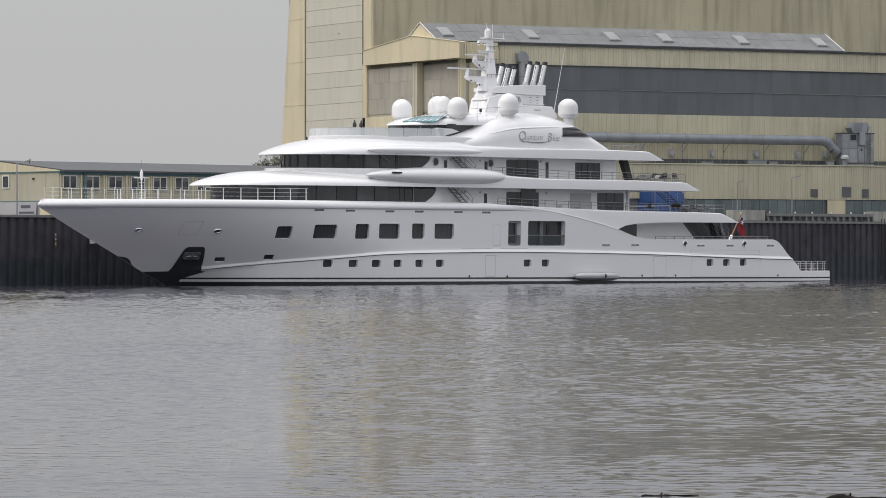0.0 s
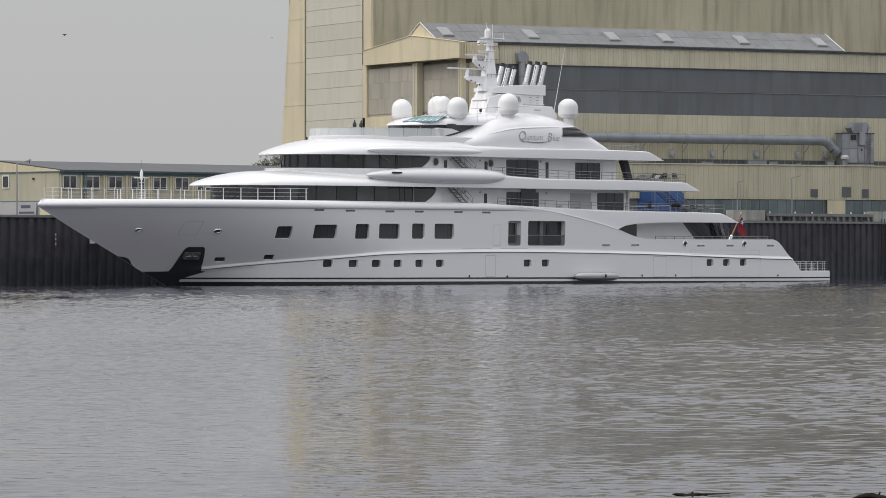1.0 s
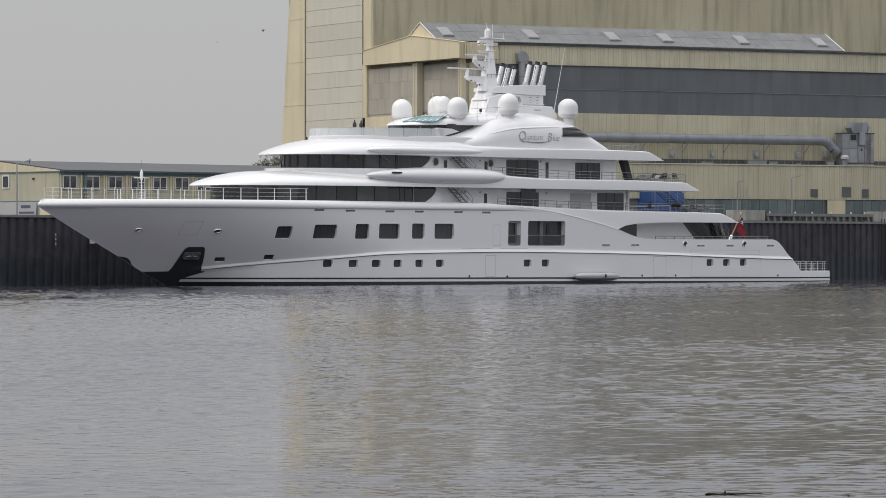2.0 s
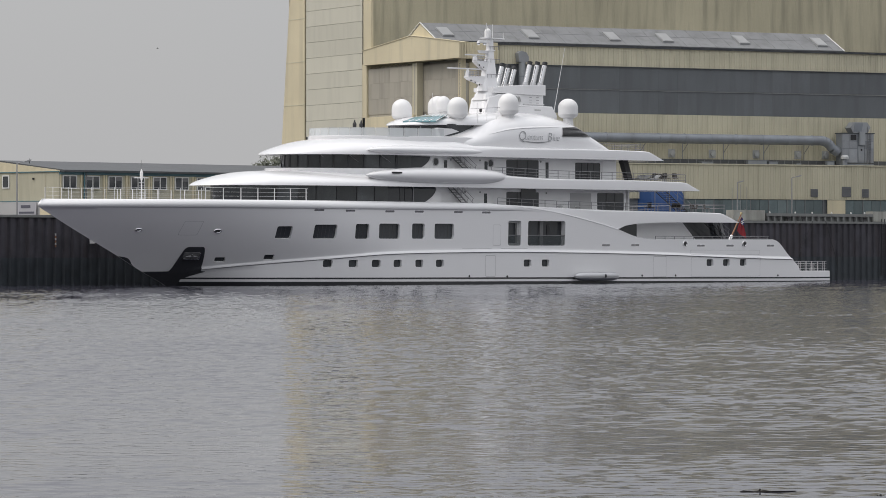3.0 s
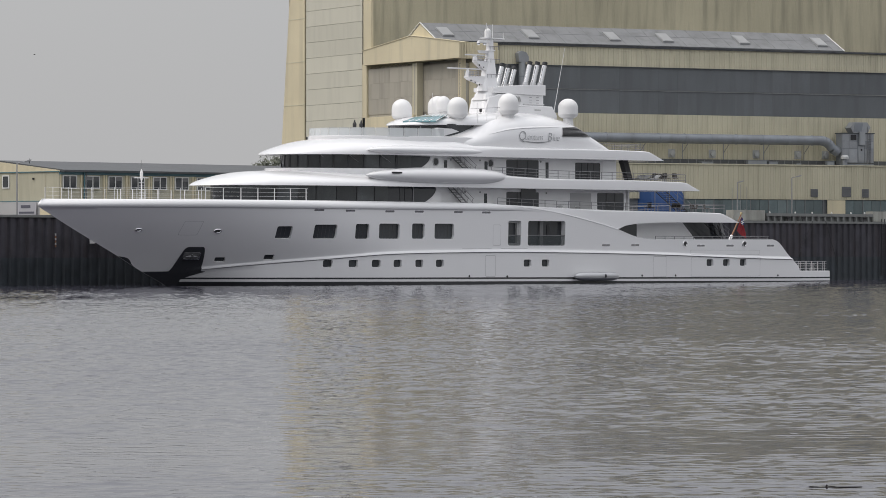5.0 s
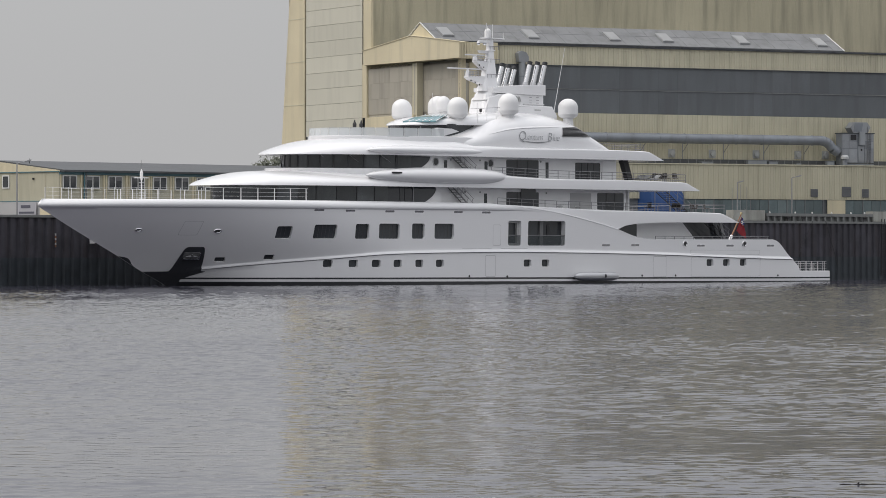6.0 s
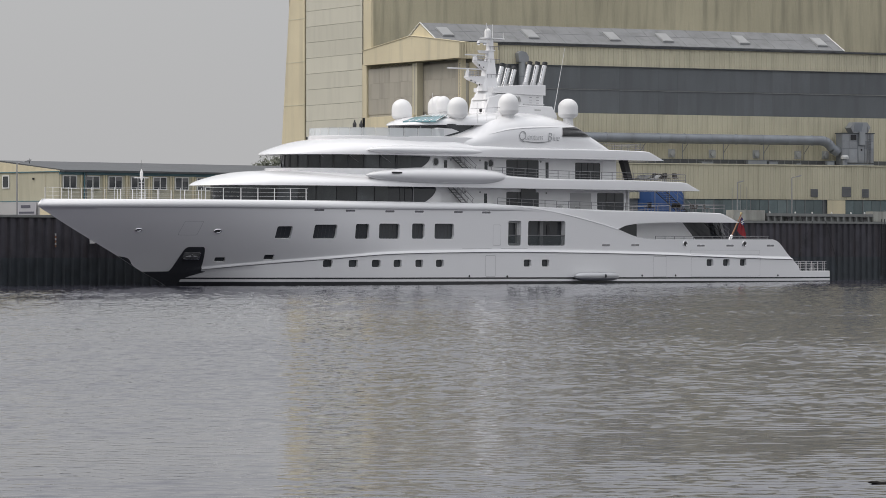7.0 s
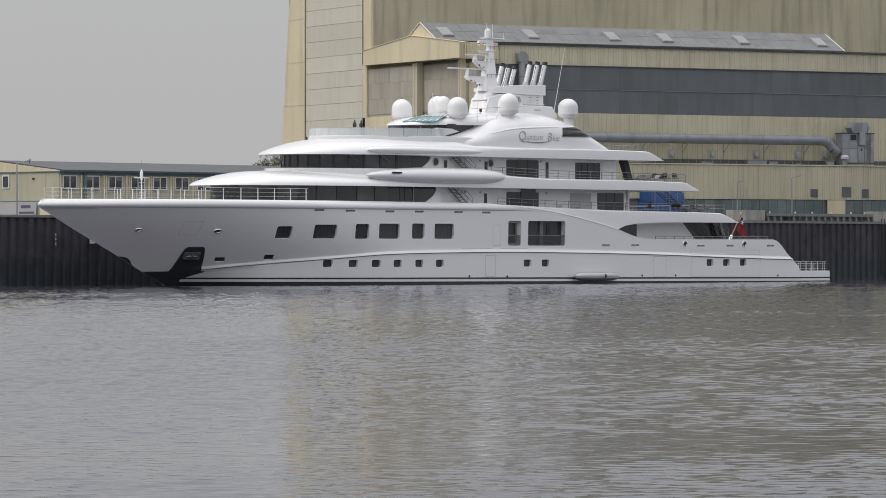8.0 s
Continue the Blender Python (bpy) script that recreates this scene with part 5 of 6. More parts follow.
# end face with its canopy and folded door leaves
part("canopy", prism([(-1.44, 24.95), (-1.44, 26.75), (10.47, 27.95), (23.01, 26.75), (22.94, 25.05)], -0.9, 0.4, lambda p, q, t: (t, p, q)), YELLOW, hall, "pale yellow gabled canopy")
part("canopy_return", cladding(-0.9, 4.0, 24.9, 26.75, 0.34, 0.05, -1.49, thick=1.74), YELLOW, hall)
part("canopy_trim", tube((-0.95, -1.49, 26.8), (-0.95, 10.47, 28.0), 0.05, seg=6), YELLOW, hall)
part("canopy_trim", tube((-0.95, 10.47, 28.0), (-0.95, 23.06, 26.8), 0.05, seg=6), YELLOW, hall)
for y0, y1, x in ((11.44, 22.74, -0.45), (0.6, 11.4, 0.4)):
    leaf = part("door_leaf", box((x + 0.2, y0, 6.5), (x + 0.4, y1, 24.6)), BROWN, hall, "grey-brown sliding door leaf")
    z = 19.2
    while z < 24.4:
        for j in range(4):
            w = (y1 - y0) / 4
            part("door_sheet", box((x + 0.12, y0 + w * j + 0.01, z), (x + 0.2, y0 + w * (j + 1) - 0.01, min(z + 1.8, 24.5))), BROWN, leaf)
        z += 1.82
part("door_column", box((-0.3, 10.21, 6.5), (0.5, 11.43, 24.9), 0.03), OLIVE, hall, "olive column between the door leaves")
part("column_groove", box((-0.33, 10.66, 6.5), (-0.3, 10.91, 24.9)), BROWN, hall)
part("corner_column", box((0.0, -0.2, 6.5), (0.6, 0.58, 24.9), 0.03), YELLOW, hall)
part("corner_wall", box((0.5, -0.1, 6.5), (4.0, 0.0, 24.46)), BROWN, hall)
part("corner_post", box((1.0, -0.3, 6.5), (1.9, -0.1, 24.5), 0.03), YELLOW, hall)
part("end_back", box((1.35, 0.4, 6.5), (1.5, 24.4, 25.0)), BROWN, hall)
part("low_end_wall", box((-0.6, 10.54, 6.5), (0.1, 23.09, 18.9)), YELLOW, hall)
for k in range(10):
    y = 11.54 + 1.08 * k
    part("truss_bar", tube((-0.4, y, 24.62), (-0.4, y + 0.56, 24.98), 0.022, seg=5), YELLOW, hall)
    part("truss_bar", tube((-0.4, y + 0.56, 24.98), (-0.4, y + 1.12, 24.62), 0.022, seg=5), YELLOW, hall)
# long duct, brackets, wall fans, ventilation plant
duct = part("duct", tube((3, -1.5, 16.2), (47.4, -1.5, 16.2), 0.57, seg=24), DUCT, hall, "long grey ventilation duct", smooth=True)
for k in range(13):
    part("collar", tube((4 + 3.5 * k, -1.5, 16.2), (4.12 + 3.5 * k, -1.5, 16.2), 0.61, seg=24), DUCT, duct)
prev = Vector((47.3, -1.5, 16.2))
for k in range(1, 5):
    t = radians(15 * k)
    nxt = Vector((47.3 + 1.8 * math.sin(t), -1.5, 16.2 - 1.8 * (1 - math.cos(t))))
    part("elbow", tube(prev, nxt, 0.57, seg=20), DUCT, duct, smooth=True)
    prev = nxt
part("elbow", tube(prev, prev + Vector((0.85, 0, -0.45)), 0.57, seg=20), DUCT, duct, smooth=True)
for x in (29.1, 34.7, 40.2, 45.8, 23.4, 17.8):
    br = part("bracket", tube((x, -0.15, 13.6), (x, -0.15, 15.8), 0.04, seg=6), DUCT, hall)
    part("strut", tube((x, -0.1, 14.6), (x + 0.1, -1.3, 15.7), 0.035, seg=6), DUCT, br)
for x in (27.7, 33.2, 39.2, 45.0, 48.85):
    fan = part("wall_fan", box((x - 0.45, -0.1, 14.05), (x + 0.45, 0.0, 15.0), 0.02), FANGREY, hall)
    ring = part("housing", turned([(0.34, 0), (0.34, 0.22), (0.25, 0.28), (0.05, 0.28)], 18), FANGREY, fan, "round grey fan housing", smooth=True)
    ring.matrix_basis = Matrix.Translation((x, -0.12, 14.52)) @ pose(0, 0, 0, 90, 0, 0)
plant = thing("ventilation_plant", "grey galvanised ventilation plant with a hooded outlet", "ventilation unit", HALL)
part("housing", box((49.8, -2.2, 13.3), (54.3, -0.9, 17.1), 0.03), DUCT, plant)
for k, (x0, x1) in enumerate(((49.85, 50.75), (50.8, 51.95), (52.95, 53.6), (53.65, 54.25))):
    for z0, z1 in ((13.65, 15.25), (15.32, 16.15), (16.2, 17.0)):
        part("panel", box((x0, -2.24, z0), (x1, -2.2, z1), 0.012), SHEET_METAL, plant)
part("door", box((52.05, -2.28, 13.75), (52.9, -2.2, 15.6), 0.02), SHEET_METAL, plant)
part("door_window", turned([(0.12, 0), (0.12, 0.03)], 12), DARK, plant).matrix_basis = Matrix.Translation((52.5, -2.28, 15.15)) @ pose(0, 0, 0, 90, 0, 0)
part("grille", box((51.0, -2.26, 16.3), (51.8, -2.2, 16.95)), DARK, plant)
part("upper_duct", box((52.1, -2.6, 15.7), (52.85, -2.2, 17.3), 0.04), SHEET_METAL, plant)
part("rim", box((49.7, -2.3, 17.05), (54.4, -0.8, 17.16)), DARKROOF, plant)
part("foot_rail", box((49.8, -2.26, 13.5), (54.3, -2.2, 13.62)), DARKROOF, plant)
part("hood", prism([(50.95, 17.75), (51.5, 18.42), (53.3, 18.42), (53.75, 17.85), (53.4, 17.16), (51.35, 17.16)], -2.3, -1.1, lambda p, q, t: (p, t, q)), SHEET_METAL, plant, "hooded sheet-metal outlet")
part("hood_face", prism([(51.55, 18.3), (52.7, 18.3), (52.45, 17.3), (51.4, 17.3)], -2.36, -2.3, lambda p, q, t: (p, t, q)), DUCT, plant)
for k in range(12):
    part("rung", tube((53.35, -2.35, 13.7 + 0.3 * k), (53.8, -2.35, 13.7 + 0.3 * k), 0.03, seg=5), RAILM, plant)
for x in (53.35, 53.8):
    part("ladder_rail", tube((x, -2.35, 13.4), (x, -2.35, 17.9), 0.035, seg=5), RAILM, plant)
cowl = thing("roof_cowl", "small galvanised roof cowl on the ledge", "vent", HALL)
part("pipe", tube((49.95, -2.6, 13.3), (49.95, -2.6, 14.1), 0.3, seg=14), DUCT, cowl)
part("cap", tube((49.95, -2.6, 14.05), (49.95, -2.6, 14.25), 0.5, seg=14), FANGREY, cowl)
part("cap_top", tube((49.95, -2.6, 14.25), (49.95, -2.6, 14.5), 0.5, 0.3, seg=14), FANGREY, cowl)
for x0, x1, z1, y in ((37.3, 39.9, 13.78, -1.0), (40.2, 41.4, 13.62, -1.0), (47.9, 48.9, 13.75, -1.6), (30.6, 32.2, 13.5, -1.6), (43.6, 44.2, 13.45, -1.6)):
    unit = thing("ledge_box", "small grey sheet-metal box on the hall's ledge", "box", HALL, group="ledge boxes")
    part("body", box((x0, y - 0.4, 13.3), (x1, y + 0.2, z1), 0.03), DUCT, unit)
    part("lid", box((x0 - 0.05, y - 0.45, z1), (x1 + 0.05, y + 0.25, z1 + 0.05), 0.01), DUCT, unit)
stack = part("stack_duct", tube((7.68, -0.45, 18.0), (7.68, -0.45, 24.7), 0.4, seg=20), SHEET_METAL, hall, "upright grey duct with a hooded top")
part("hood", prism([(7.1, 24.7), (7.0, 25.7), (7.4, 25.95), (8.0, 25.8), (8.35, 25.3), (8.35, 24.7)], -0.85, -0.05, lambda p, q, t: (p, t, q)), SHEET_METAL, stack)
part("joint_ring", tube((7.68, -0.45, 23.0), (7.68, -0.45, 23.1), 0.44, seg=20), DUCT, stack)
for x, z0, z1, w in ((45.4, 9.52, 10.45, 1.0), (49.9, 9.54, 10.75, 1.25), (52.55, 9.49, 10.49, 0.95)):
    lv = part("wall_louvre", box((x - w / 2, -3.06, z0), (x + w / 2, -2.98, z1)), GREY_STEP, hall, "grey wall louvre")
    for k in range(6):
        z = z0 + (z1 - z0) * (k + 0.5) / 6
        part("slat", box((x - w / 2 + 0.05, -3.1, z - 0.03), (x + w / 2 - 0.05, -3.06, z + 0.03)), GLASSBAND, lv)
# glazed strip at the foot of the facade
for k in range(15):
    x = 24.2 + 2.5 * k
    if abs(x - 46.7) < 0.1:
        part("closed_panel", box((47.3, -2.95, 7.5), (49.8, -2.85, 9.15)), YELLOW, hall, "pale yellow closed panel")
        part("strip_pane", box((47.3, -2.9, 6.5), (49.8, -2.82, 7.45)), PANE_STRIP, hall)
        continue
    x = x if x < 46 else x + 0.6
    part("strip_pane", box((x, -2.9, 6.6), (x + 1.2, -2.82, 9.12)), PANE_STRIP, hall)
    part("strip_pane", box((x + 1.24, -2.9, 6.6), (x + 2.44, -2.82, 9.12)), PANE_STRIP, hall)
    part("strip_post", box((x + 2.44, -2.97, 6.5), (x + 2.52, -2.8, 9.15)), ROOFM, hall)
part("strip_back", box((0, -2.7, 6.5), (LEN, -2.5, 9.2)), GLASSBAND, hall)

tall = thing("tall_hall", "tall pale yellow building hall with a cream sliding door", "hall", HALL)
part("side_wall", cladding(0, LEN + 10, 6.5, 48, 1.0, 0.04, 22.4, thick=22.9), OLIVE_TALL, tall, "weathered olive side wall")
part("corner_strip", box((-0.3, 22.05, 25.2), (0.0, 24.15, 48), 0.02), YELLOW, tall)
part("door_jamb", box((-0.55, 22.76, 18.9), (0.0, 23.94, 25.2), 0.02), YELLOW, tall)
part("edge_strip", prism([(40.25, 6.5), (40.25, 48), (42.74, 48), (48.04, 6.5)], -0.3, 0.0, lambda p, q, t: (t, p, q)), YELLOW, tall, "pale yellow leaning edge panel")
for z in (21.0, 26.24, 31.5):
    part("edge_joint", box((-0.33, 40.1, z - 0.05), (-0.3, 46.18 - 0.1277 * (z - 21), z + 0.05)), OLIVE, tall)
part("door_gap", box((-0.12, 24.15, 6.5), (0.0, 40.25, 48)), DARK, tall)
for k in range(12):
    z = 17.03 + 1.907 * k
    part("door_panel", box((-0.34, 24.4, z + 0.015), (-0.2, 39.75, z + 1.892), 0.008), YELLOW_LIGHT, tall)

# ---- office building beside the quay ----
office = thing("office_building", "low beige office building with white framed windows and dark roof", "building", YACHT)
OA = 27.86
part("wall", box((-40, -46, 6.5), (OA, -26, 11.0)), BEIGE, office)
part("roof", prism([(-46.6, 11.05), (-25.5, 11.05), (-25.5, 11.25), (-36, 12.35), (-46.6, 11.25)], -40, OA - 0.15, lambda p, q, t: (t, p, q)), DARKROOF, office, "dark low-pitched roof")
part("gable", prism([(-46, 11.0), (-26, 11.0), (-26, 11.2), (-36, 12.2), (-46, 11.2)], OA - 0.1, OA + 0.05, lambda p, q, t: (t, p, q)), YELLOW, office)
part("eave_trim", box((-40, -26.0, 10.78), (OA + 0.05, -25.9, 11.05)), TEALTRIM, office, "teal eave trim")
part("end_trim", box((OA, -46, 11.02), (OA + 0.1, -26, 11.12)), TEALTRIM, office)
part("plinth", box((OA, -46, 6.5), (OA + 0.12, -26.0, 8.1)), GREY_PAINT, office)
part("plinth_trim", box((OA, -46, 8.1), (OA + 0.14, -26.0, 8.18)), TEALTRIM, office)
for k in range(12):
    a = 26.55 - 2.98 * k
    win = part("window", box((a - 0.92, -26.02, 9.36), (a + 0.92, -25.92, 10.7), 0.01), FRAMEW, office, "white framed double window")
    for s in (-1, 1):
        part("pane", box((a + s * 0.44 - 0.37, -25.94, 9.45), (a + s * 0.44 + 0.37, -25.9, 10.61)), PANE, win)
        if (k * 5 + s) % 3 == 0:
            part("blind", box((a + s * 0.44 - 0.37, -25.9, 10.25), (a + s * 0.44 + 0.37, -25.885, 10.61)), GREY_STEP, win)
    part("sill", box((a - 0.85, -26.0, 9.3), (a + 0.85, -25.84, 9.36)), BEIGE, win)
    part("pilaster", box((a - 1.6, -26.0, 6.5), (a - 1.38, -25.9, 10.78)), YELLOW, office)
    part("pilaster", box((a + 1.12, -26.0, 6.5), (a + 1.22, -25.93, 10.78)), YELLOW, office)
part("downpipe", tube((24.78, -25.8, 6.5), (24.78, -25.8, 11.0), 0.09, seg=8), TEALTRIM, office)
part("downpipe", tube((24.5, -25.8, 6.5), (24.5, -25.8, 10.9), 0.05, seg=8), RAILM, office)
win = part("window", box((OA, -34.95, 9.45), (OA + 0.08, -33.85, 10.8), 0.01), FRAMEW, office, "white framed window")
part("pane", box((OA + 0.06, -34.8, 9.58), (OA + 0.1, -34.0, 10.68)), PANE, win)
part("wall_light", box((OA, -30.1, 10.3), (OA + 0.15, -29.9, 10.5), 0.02), DARK, office)
for y in (-28.2, -32.4):
    part("wall_seam", box((OA, y, 8.2), (OA + 0.02, y + 0.05, 11.0)), OLIVE, office)
part("side_panel", box((OA, -28.8, 6.5), (OA + 0.2, -26.2, 8.02)), YELLOW, office)
sign = thing("sign_board", "grey sign board with two lines of dark writing", "sign", YACHT)
part("board", box((OA + 0.3, -32.15, 6.55), (OA + 0.36, -29.2, 8.0), 0.01), SIGN, sign)
part("text_bar", box((OA + 0.36, -31.6, 7.45), (OA + 0.38, -30.1, 7.75)), INK, sign)
part("text_bar", box((OA + 0.36, -31.9, 6.9), (OA + 0.38, -29.5, 7.1)), INK, sign)
box_unit = thing("roof_antenna", "thin roof antenna on the office", "antenna", YACHT)
part("pole", tube((26, -33, 12.0), (26, -33, 12.5), 0.04, seg=5), DARK, box_unit)


def street_lamp(m, h, arm, label):
    lamp = thing("street_lamp", label, "street lamp", m, group="street lamps")
    part("pole", tube((0, 0, 0), (0, 0, h), 0.09, 0.06, seg=10), LAMPGREY, lamp)
    part("arm", tube((0, 0, h), (arm, 0, h + abs(arm) * 0.22), 0.045, seg=8), LAMPGREY, lamp)
    bm = bmesh.new()
    add_box(bm, (-0.35, -0.12, -0.06), (0.35, 0.12, 0.06), 0.03, pose(arm * 1.15, 0, h + abs(arm) * 0.25, 0, -13 if arm > 0 else 13, 0))
    part("head", bm, LAMPGREY, lamp)
    return lamp


street_lamp(YACHT @ pose(41.4, -16, 6.5), 5.0, -1.2, "tall grey street lamp on the quay")
street_lamp(HALL @ pose(41.05, -5, 6.5), 5.2, 0.8, "thin grey street lamp by the hall")
street_lamp(HALL @ pose(33.6, -5, 6.5), 4.6, 0.45, "thin grey street lamp by the hall")
for x, h in ((33.2, 4.0), (34.3, 4.4), (35.2, 4.1)):
    pl = thing("flag_pole", "thin grey pole by the hall", "pole", HALL @ pose(x, -4.5, 6.5), group="poles")
    part("shaft", tube((0, 0, 0), (0, 0, h), 0.03, seg=6), LAMPGREY, pl)

tarp = thing("tarpaulin_shelter", "blue tarpaulin stretched over a frame on the quay", "shelter", YACHT)
tb = bmesh.new()
rows = []
for i in range(15):
    u = i / 14
    rows.append([(-59.2 - 5.4 * u, -25 - 0.14 * math.sin(17 * u + 2 * v) - (0.4 if v > 0.8 else 0), 6.5 + 3.95 * v - 0.12 * v * math.sin(7 * u) ** 2) for v in (0, 0.25, 0.5, 0.75, 0.97, 1.0)]
                + [(-59.2 - 5.4 * u, -28.5, 10.4), (-59.2 - 5.4 * u, -28.5, 6.5)])
vs = grid_faces(tb, rows, True)
tb.faces.new(vs[0])
tb.faces.new(vs[-1])
part("sheet", tb, BLUE, tarp, smooth=True)
for u in (0.2, 2.7, 5.2):
    part("strut", tube((-59.2 - u, -24.8, 6.5), (-59.2 - u, -24.8, 10.3), 0.05, seg=6), RAILM, tarp)


# ---- trees far behind the office ----
def tree(x, y, h, spread, seed):
    rng = random.Random(seed)
    ob = thing("tree", "distant hazy green tree behind the roofs", "tree", pose(x, y, 6.5), group="far trees")
    tb = bmesh.new()
    add_tube(tb, (0, 0, 0), (0, 0, h * 0.6), 0.35, 0.15, seg=8)
    tips = []
    for k in range(14):
        t, up = rng.uniform(0, 6.28), rng.uniform(0.3, 0.6)
        r = spread * rng.uniform(0.4, 1.0)
        tip = (r * math.cos(t), r * math.sin(t), h * (up + rng.uniform(0.15, 0.38)))
        add_tube(tb, (0, 0, h * up), tip, 0.12, 0.03, seg=5)
        tips.append(tip)
    part("trunk", tb, BARK, ob)
    verts, faces = [], []
    for tip in tips * 2 + [(0, 0, h * 0.9)] * 3:
        for k in range(60):
            d = Vector((rng.gauss(0, 1), rng.gauss(0, 1), rng.gauss(0, 0.8))) * spread * 0.22
            p = Vector(tip) + d
            s = rng.uniform(0.1, 0.26)
            u = Vector((rng.uniform(-1, 1), rng.uniform(-1, 1), rng.uniform(-1, 1))).normalized()
            v = u.orthogonal().normalized()
            i = len(verts)
            verts += [p + u * s, p + v * s * 0.7, p - u * s, p - v * s * 0.7]
            faces.append((i, i + 1, i + 2, i + 3))
    me = bpy.data.meshes.new("crown")
    me.from_pydata(verts, [], faces)
    me.materials.append(LEAF)
    crown = new("crown", me)
    crown.parent = ob


for x, y, h, sp, sd in ((-31.5, 700, 12.3, 2.6, 1), (-28.6, 702, 13.2, 2.8, 2), (-33.4, 705, 11.0, 1.8, 3), (-25.5, 706, 13.0, 2.5, 4)):
    tree(x, y, h, sp, sd)

# ---- driftwood on the water, two birds ----
def driftwood(name, label, length, girth, seed, knob=True):
    rng = random.Random(seed)
    ob = thing(name, label, "driftwood", group="driftwood")
    bm = bmesh.new()
    rows = []
    for i in range(19):
        u = i / 18
        r = girth * (math.sin(math.pi * min(1, max(0.02, u))) ** 0.75) * (1.15 - 0.6 * u) + 0.002
        c = Vector((length * (u - 0.5), 0.02 * math.sin(6 * u), 0.012 * math.sin(9 * u + seed)))
        rows.append([tuple(c + Vector((0, r * 1.5 * math.cos(t), r * math.sin(t) * rng.uniform(0.85, 1.15)))) for t in [radians(36 * k) for k in range(10)]])
    vs = grid_faces(bm, rows, True)
    bm.faces.new(vs[0])
    bm.faces.new(vs[-1])
    part("trunk", bm, WETWOOD, ob, smooth=True)
    if knob:
        part("stub", tube((0.02, 0, 0), (0.04, 0.0, girth * 1.45), 0.018, 0.01, seg=7), WETWOOD, ob)
        part("twig", tube((length * 0.3, 0, 0.01), (length * 1.15, 0.06, 0.012), 0.012, 0.006, seg=6), WETWOOD, ob)
    return ob


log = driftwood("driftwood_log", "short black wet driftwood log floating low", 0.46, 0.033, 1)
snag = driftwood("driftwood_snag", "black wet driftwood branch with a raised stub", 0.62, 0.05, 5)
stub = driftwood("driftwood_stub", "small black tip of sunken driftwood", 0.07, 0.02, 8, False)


def bird(name, span, label):
    ob = thing(name, label, "bird")
    part("body", ellipsoid((0, 0, 0), (span * 0.27, span * 0.07, span * 0.075), 14), FEATHER, ob, smooth=True)
    part("tail", prism([(-span * 0.2, 0.0), (-span * 0.42, span * 0.07), (-span * 0.42, -span * 0.07)], -0.01, 0.01, lambda p, q, t: (p, q, t)), FEATHER, ob)
    part("bill", tube((span * 0.26, 0, 0), (span * 0.36, 0, -0.01), 0.02, 0.005, seg=5), FEATHER, ob)
    wings = []
    for s in (1, -1):
        wings.append(part("wing", prism([(span * 0.12, 0), (span * 0.1, s * span * 0.25), (-span * 0.06, s * span * 0.5), (-span * 0.08, s * span * 0.3), (-span * 0.1, 0)], -0.012, 0.012,
                                        lambda p, q, t: (p, q, t)), FEATHER, ob))
    return ob, wings


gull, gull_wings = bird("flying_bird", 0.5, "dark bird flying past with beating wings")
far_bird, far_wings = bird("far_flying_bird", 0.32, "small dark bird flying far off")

# sheet piles of the quay, one by one
pile_mesh = None
for k in range(165):
    a = 60 - 1.1 * k
    if pile_mesh is None:
        outline = [(0.0, -0.2), (0.16, -0.2), (0.3, 0.0), (0.8, 0.0), (0.94, -0.2), (1.1, -0.2), (1.1, -0.5), (0.0, -0.5)]
        pbm = prism(outline, -2.5, 2.5, lambda p, q, t: (p, q, t))
        for f in pbm.faces:
            f.material_index = 1
        upper = prism(outline, 2.5, 6.3, lambda p, q, t: (p, q, t))
        um = bpy.data.meshes.new("upper")
        upper.to_mesh(um)
        upper.free()
        pbm.from_mesh(um)
        bpy.data.meshes.remove(um)
        first = part("sheet_pile", pbm, PILE, quay)
        first.data.materials.append(TIDE)
        pile_mesh = first.data
        first.location = (a, QW, 0)
    else:
        ob = new("sheet_pile", pile_mesh)
        ob.parent = quay
        ob.location = (a, QW, 0)


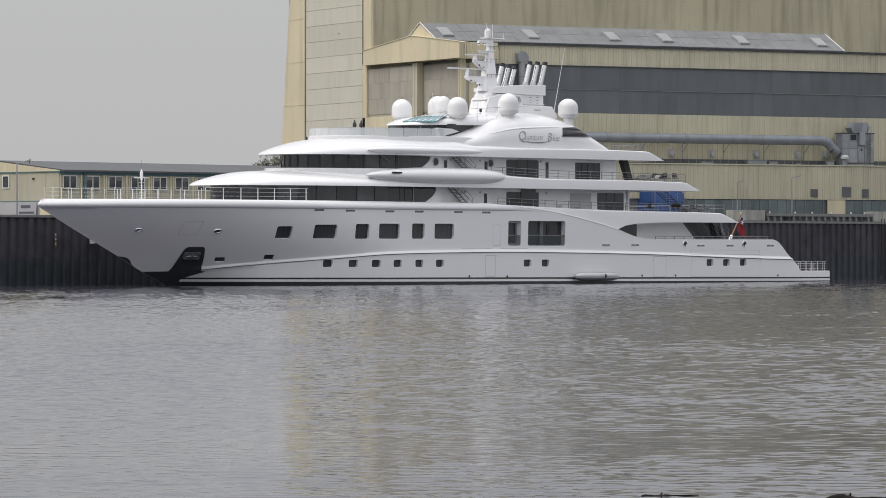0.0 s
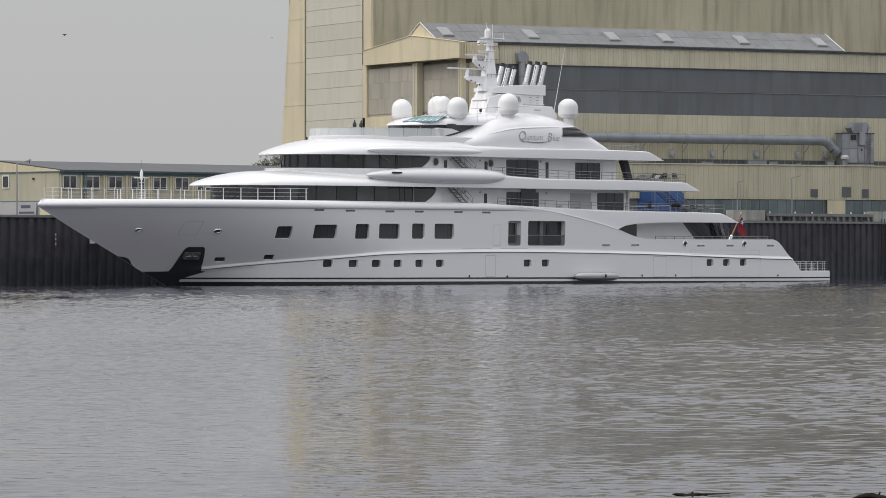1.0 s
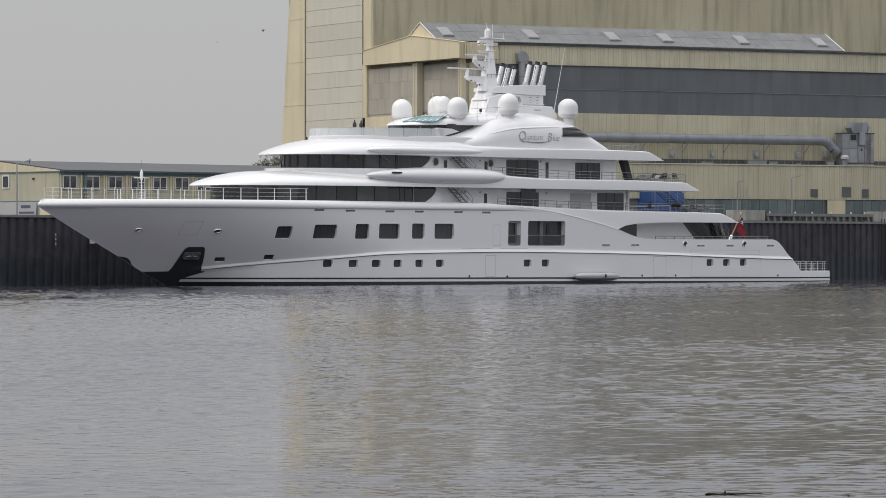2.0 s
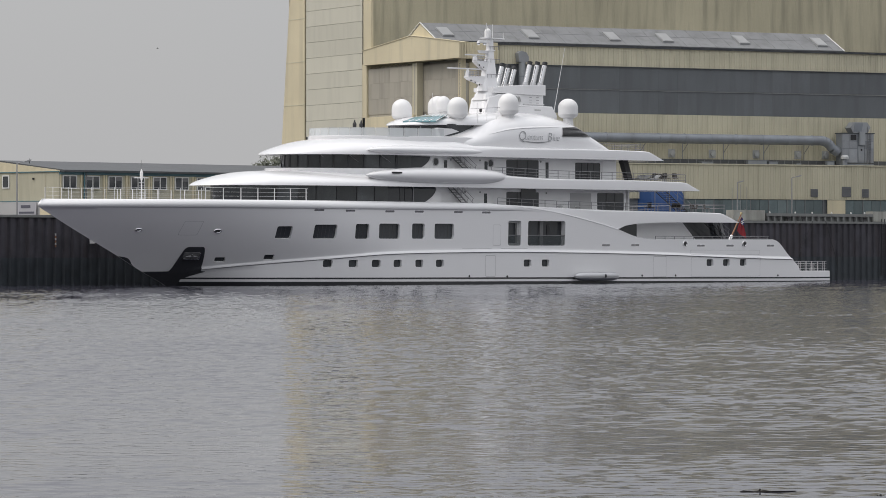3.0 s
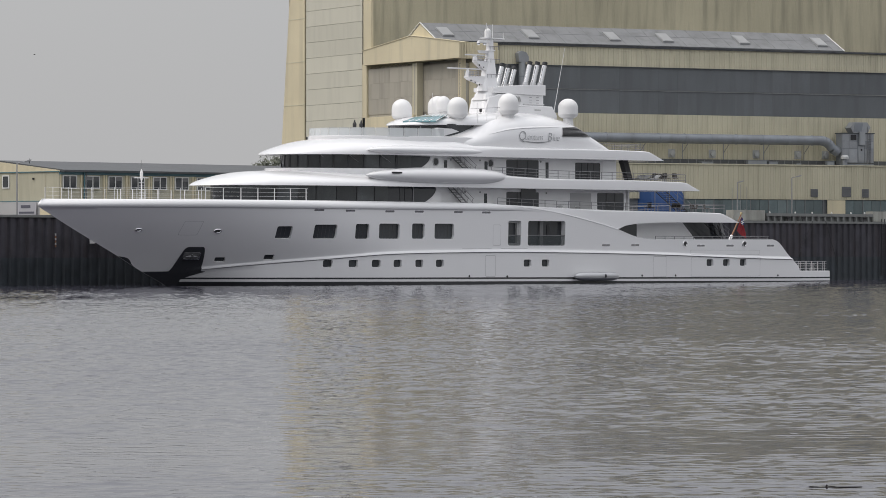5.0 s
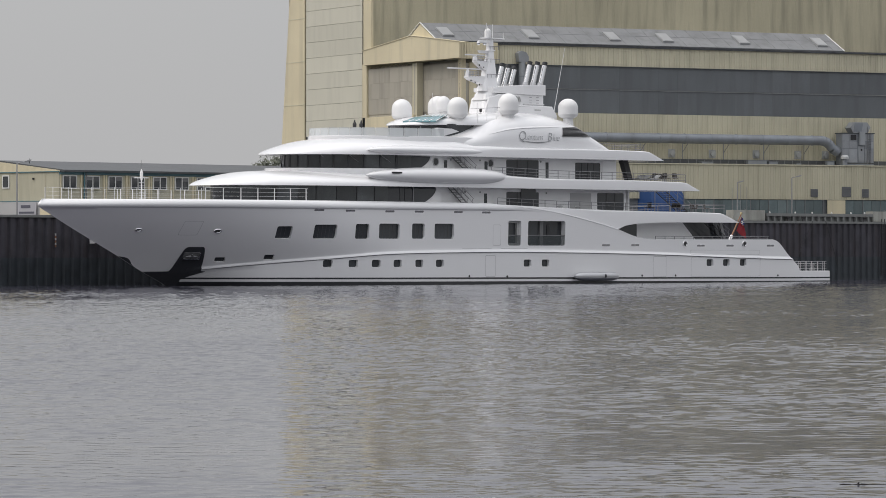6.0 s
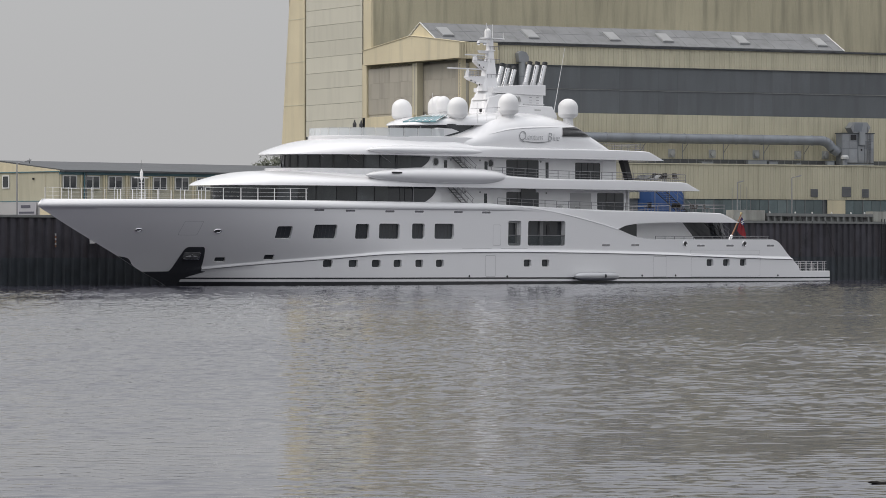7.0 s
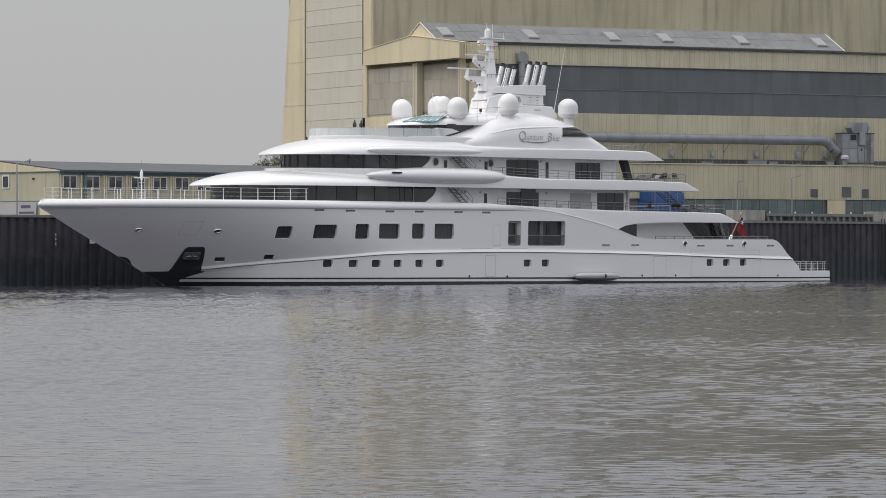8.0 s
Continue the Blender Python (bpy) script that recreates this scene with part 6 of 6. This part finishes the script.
def motions():
    walk(water, [(0.0, pose(0, 0, WATER_Z)), (8.0, pose(3.0, 0.5, WATER_Z))])
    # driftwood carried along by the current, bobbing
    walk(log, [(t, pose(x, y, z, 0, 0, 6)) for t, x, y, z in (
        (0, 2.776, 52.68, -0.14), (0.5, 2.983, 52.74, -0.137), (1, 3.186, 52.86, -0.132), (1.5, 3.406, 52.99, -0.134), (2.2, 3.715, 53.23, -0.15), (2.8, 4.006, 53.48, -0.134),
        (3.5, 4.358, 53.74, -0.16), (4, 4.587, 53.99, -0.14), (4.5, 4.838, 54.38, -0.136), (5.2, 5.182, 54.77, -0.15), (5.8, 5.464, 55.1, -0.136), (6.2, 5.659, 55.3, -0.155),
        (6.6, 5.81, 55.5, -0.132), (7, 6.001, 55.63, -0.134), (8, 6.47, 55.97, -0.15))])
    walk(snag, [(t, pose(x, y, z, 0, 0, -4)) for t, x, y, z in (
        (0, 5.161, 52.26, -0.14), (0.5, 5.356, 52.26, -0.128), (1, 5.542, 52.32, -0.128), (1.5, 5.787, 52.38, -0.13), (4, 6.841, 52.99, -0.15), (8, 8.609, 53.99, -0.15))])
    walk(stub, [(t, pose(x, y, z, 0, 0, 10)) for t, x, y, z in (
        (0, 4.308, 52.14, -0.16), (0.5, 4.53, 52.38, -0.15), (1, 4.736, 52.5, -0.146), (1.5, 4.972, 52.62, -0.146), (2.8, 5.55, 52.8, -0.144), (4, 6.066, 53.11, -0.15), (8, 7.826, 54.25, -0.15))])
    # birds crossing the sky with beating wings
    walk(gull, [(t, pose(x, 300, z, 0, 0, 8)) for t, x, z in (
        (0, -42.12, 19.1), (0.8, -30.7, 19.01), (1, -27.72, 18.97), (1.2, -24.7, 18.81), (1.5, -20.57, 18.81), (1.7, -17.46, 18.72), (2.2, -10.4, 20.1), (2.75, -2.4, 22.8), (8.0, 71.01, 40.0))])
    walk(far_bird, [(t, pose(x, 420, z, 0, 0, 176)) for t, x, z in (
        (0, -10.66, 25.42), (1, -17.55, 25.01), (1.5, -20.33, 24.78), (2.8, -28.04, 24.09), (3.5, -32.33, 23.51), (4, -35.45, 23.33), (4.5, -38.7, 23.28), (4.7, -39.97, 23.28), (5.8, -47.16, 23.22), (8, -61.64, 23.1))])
    for wings, beats in ((gull_wings, 80), (far_wings, 66)):
        for s, wing in zip((1, -1), wings):
            walk(wing, [(8.0 * k / beats, pose(0, 0, 0, s * (38 if k % 2 else -30), 0, 0)) for k in range(beats + 1)])
    walk(cloth_red, [(t, pose(*CLOTH_AT, 0, r * 0.5, r)) for t, r in ((0, 0), (1, 3), (2, -2), (3, 2), (4, -3), (5, 1), (6, -2), (7, 2), (8, 0))])


motions()
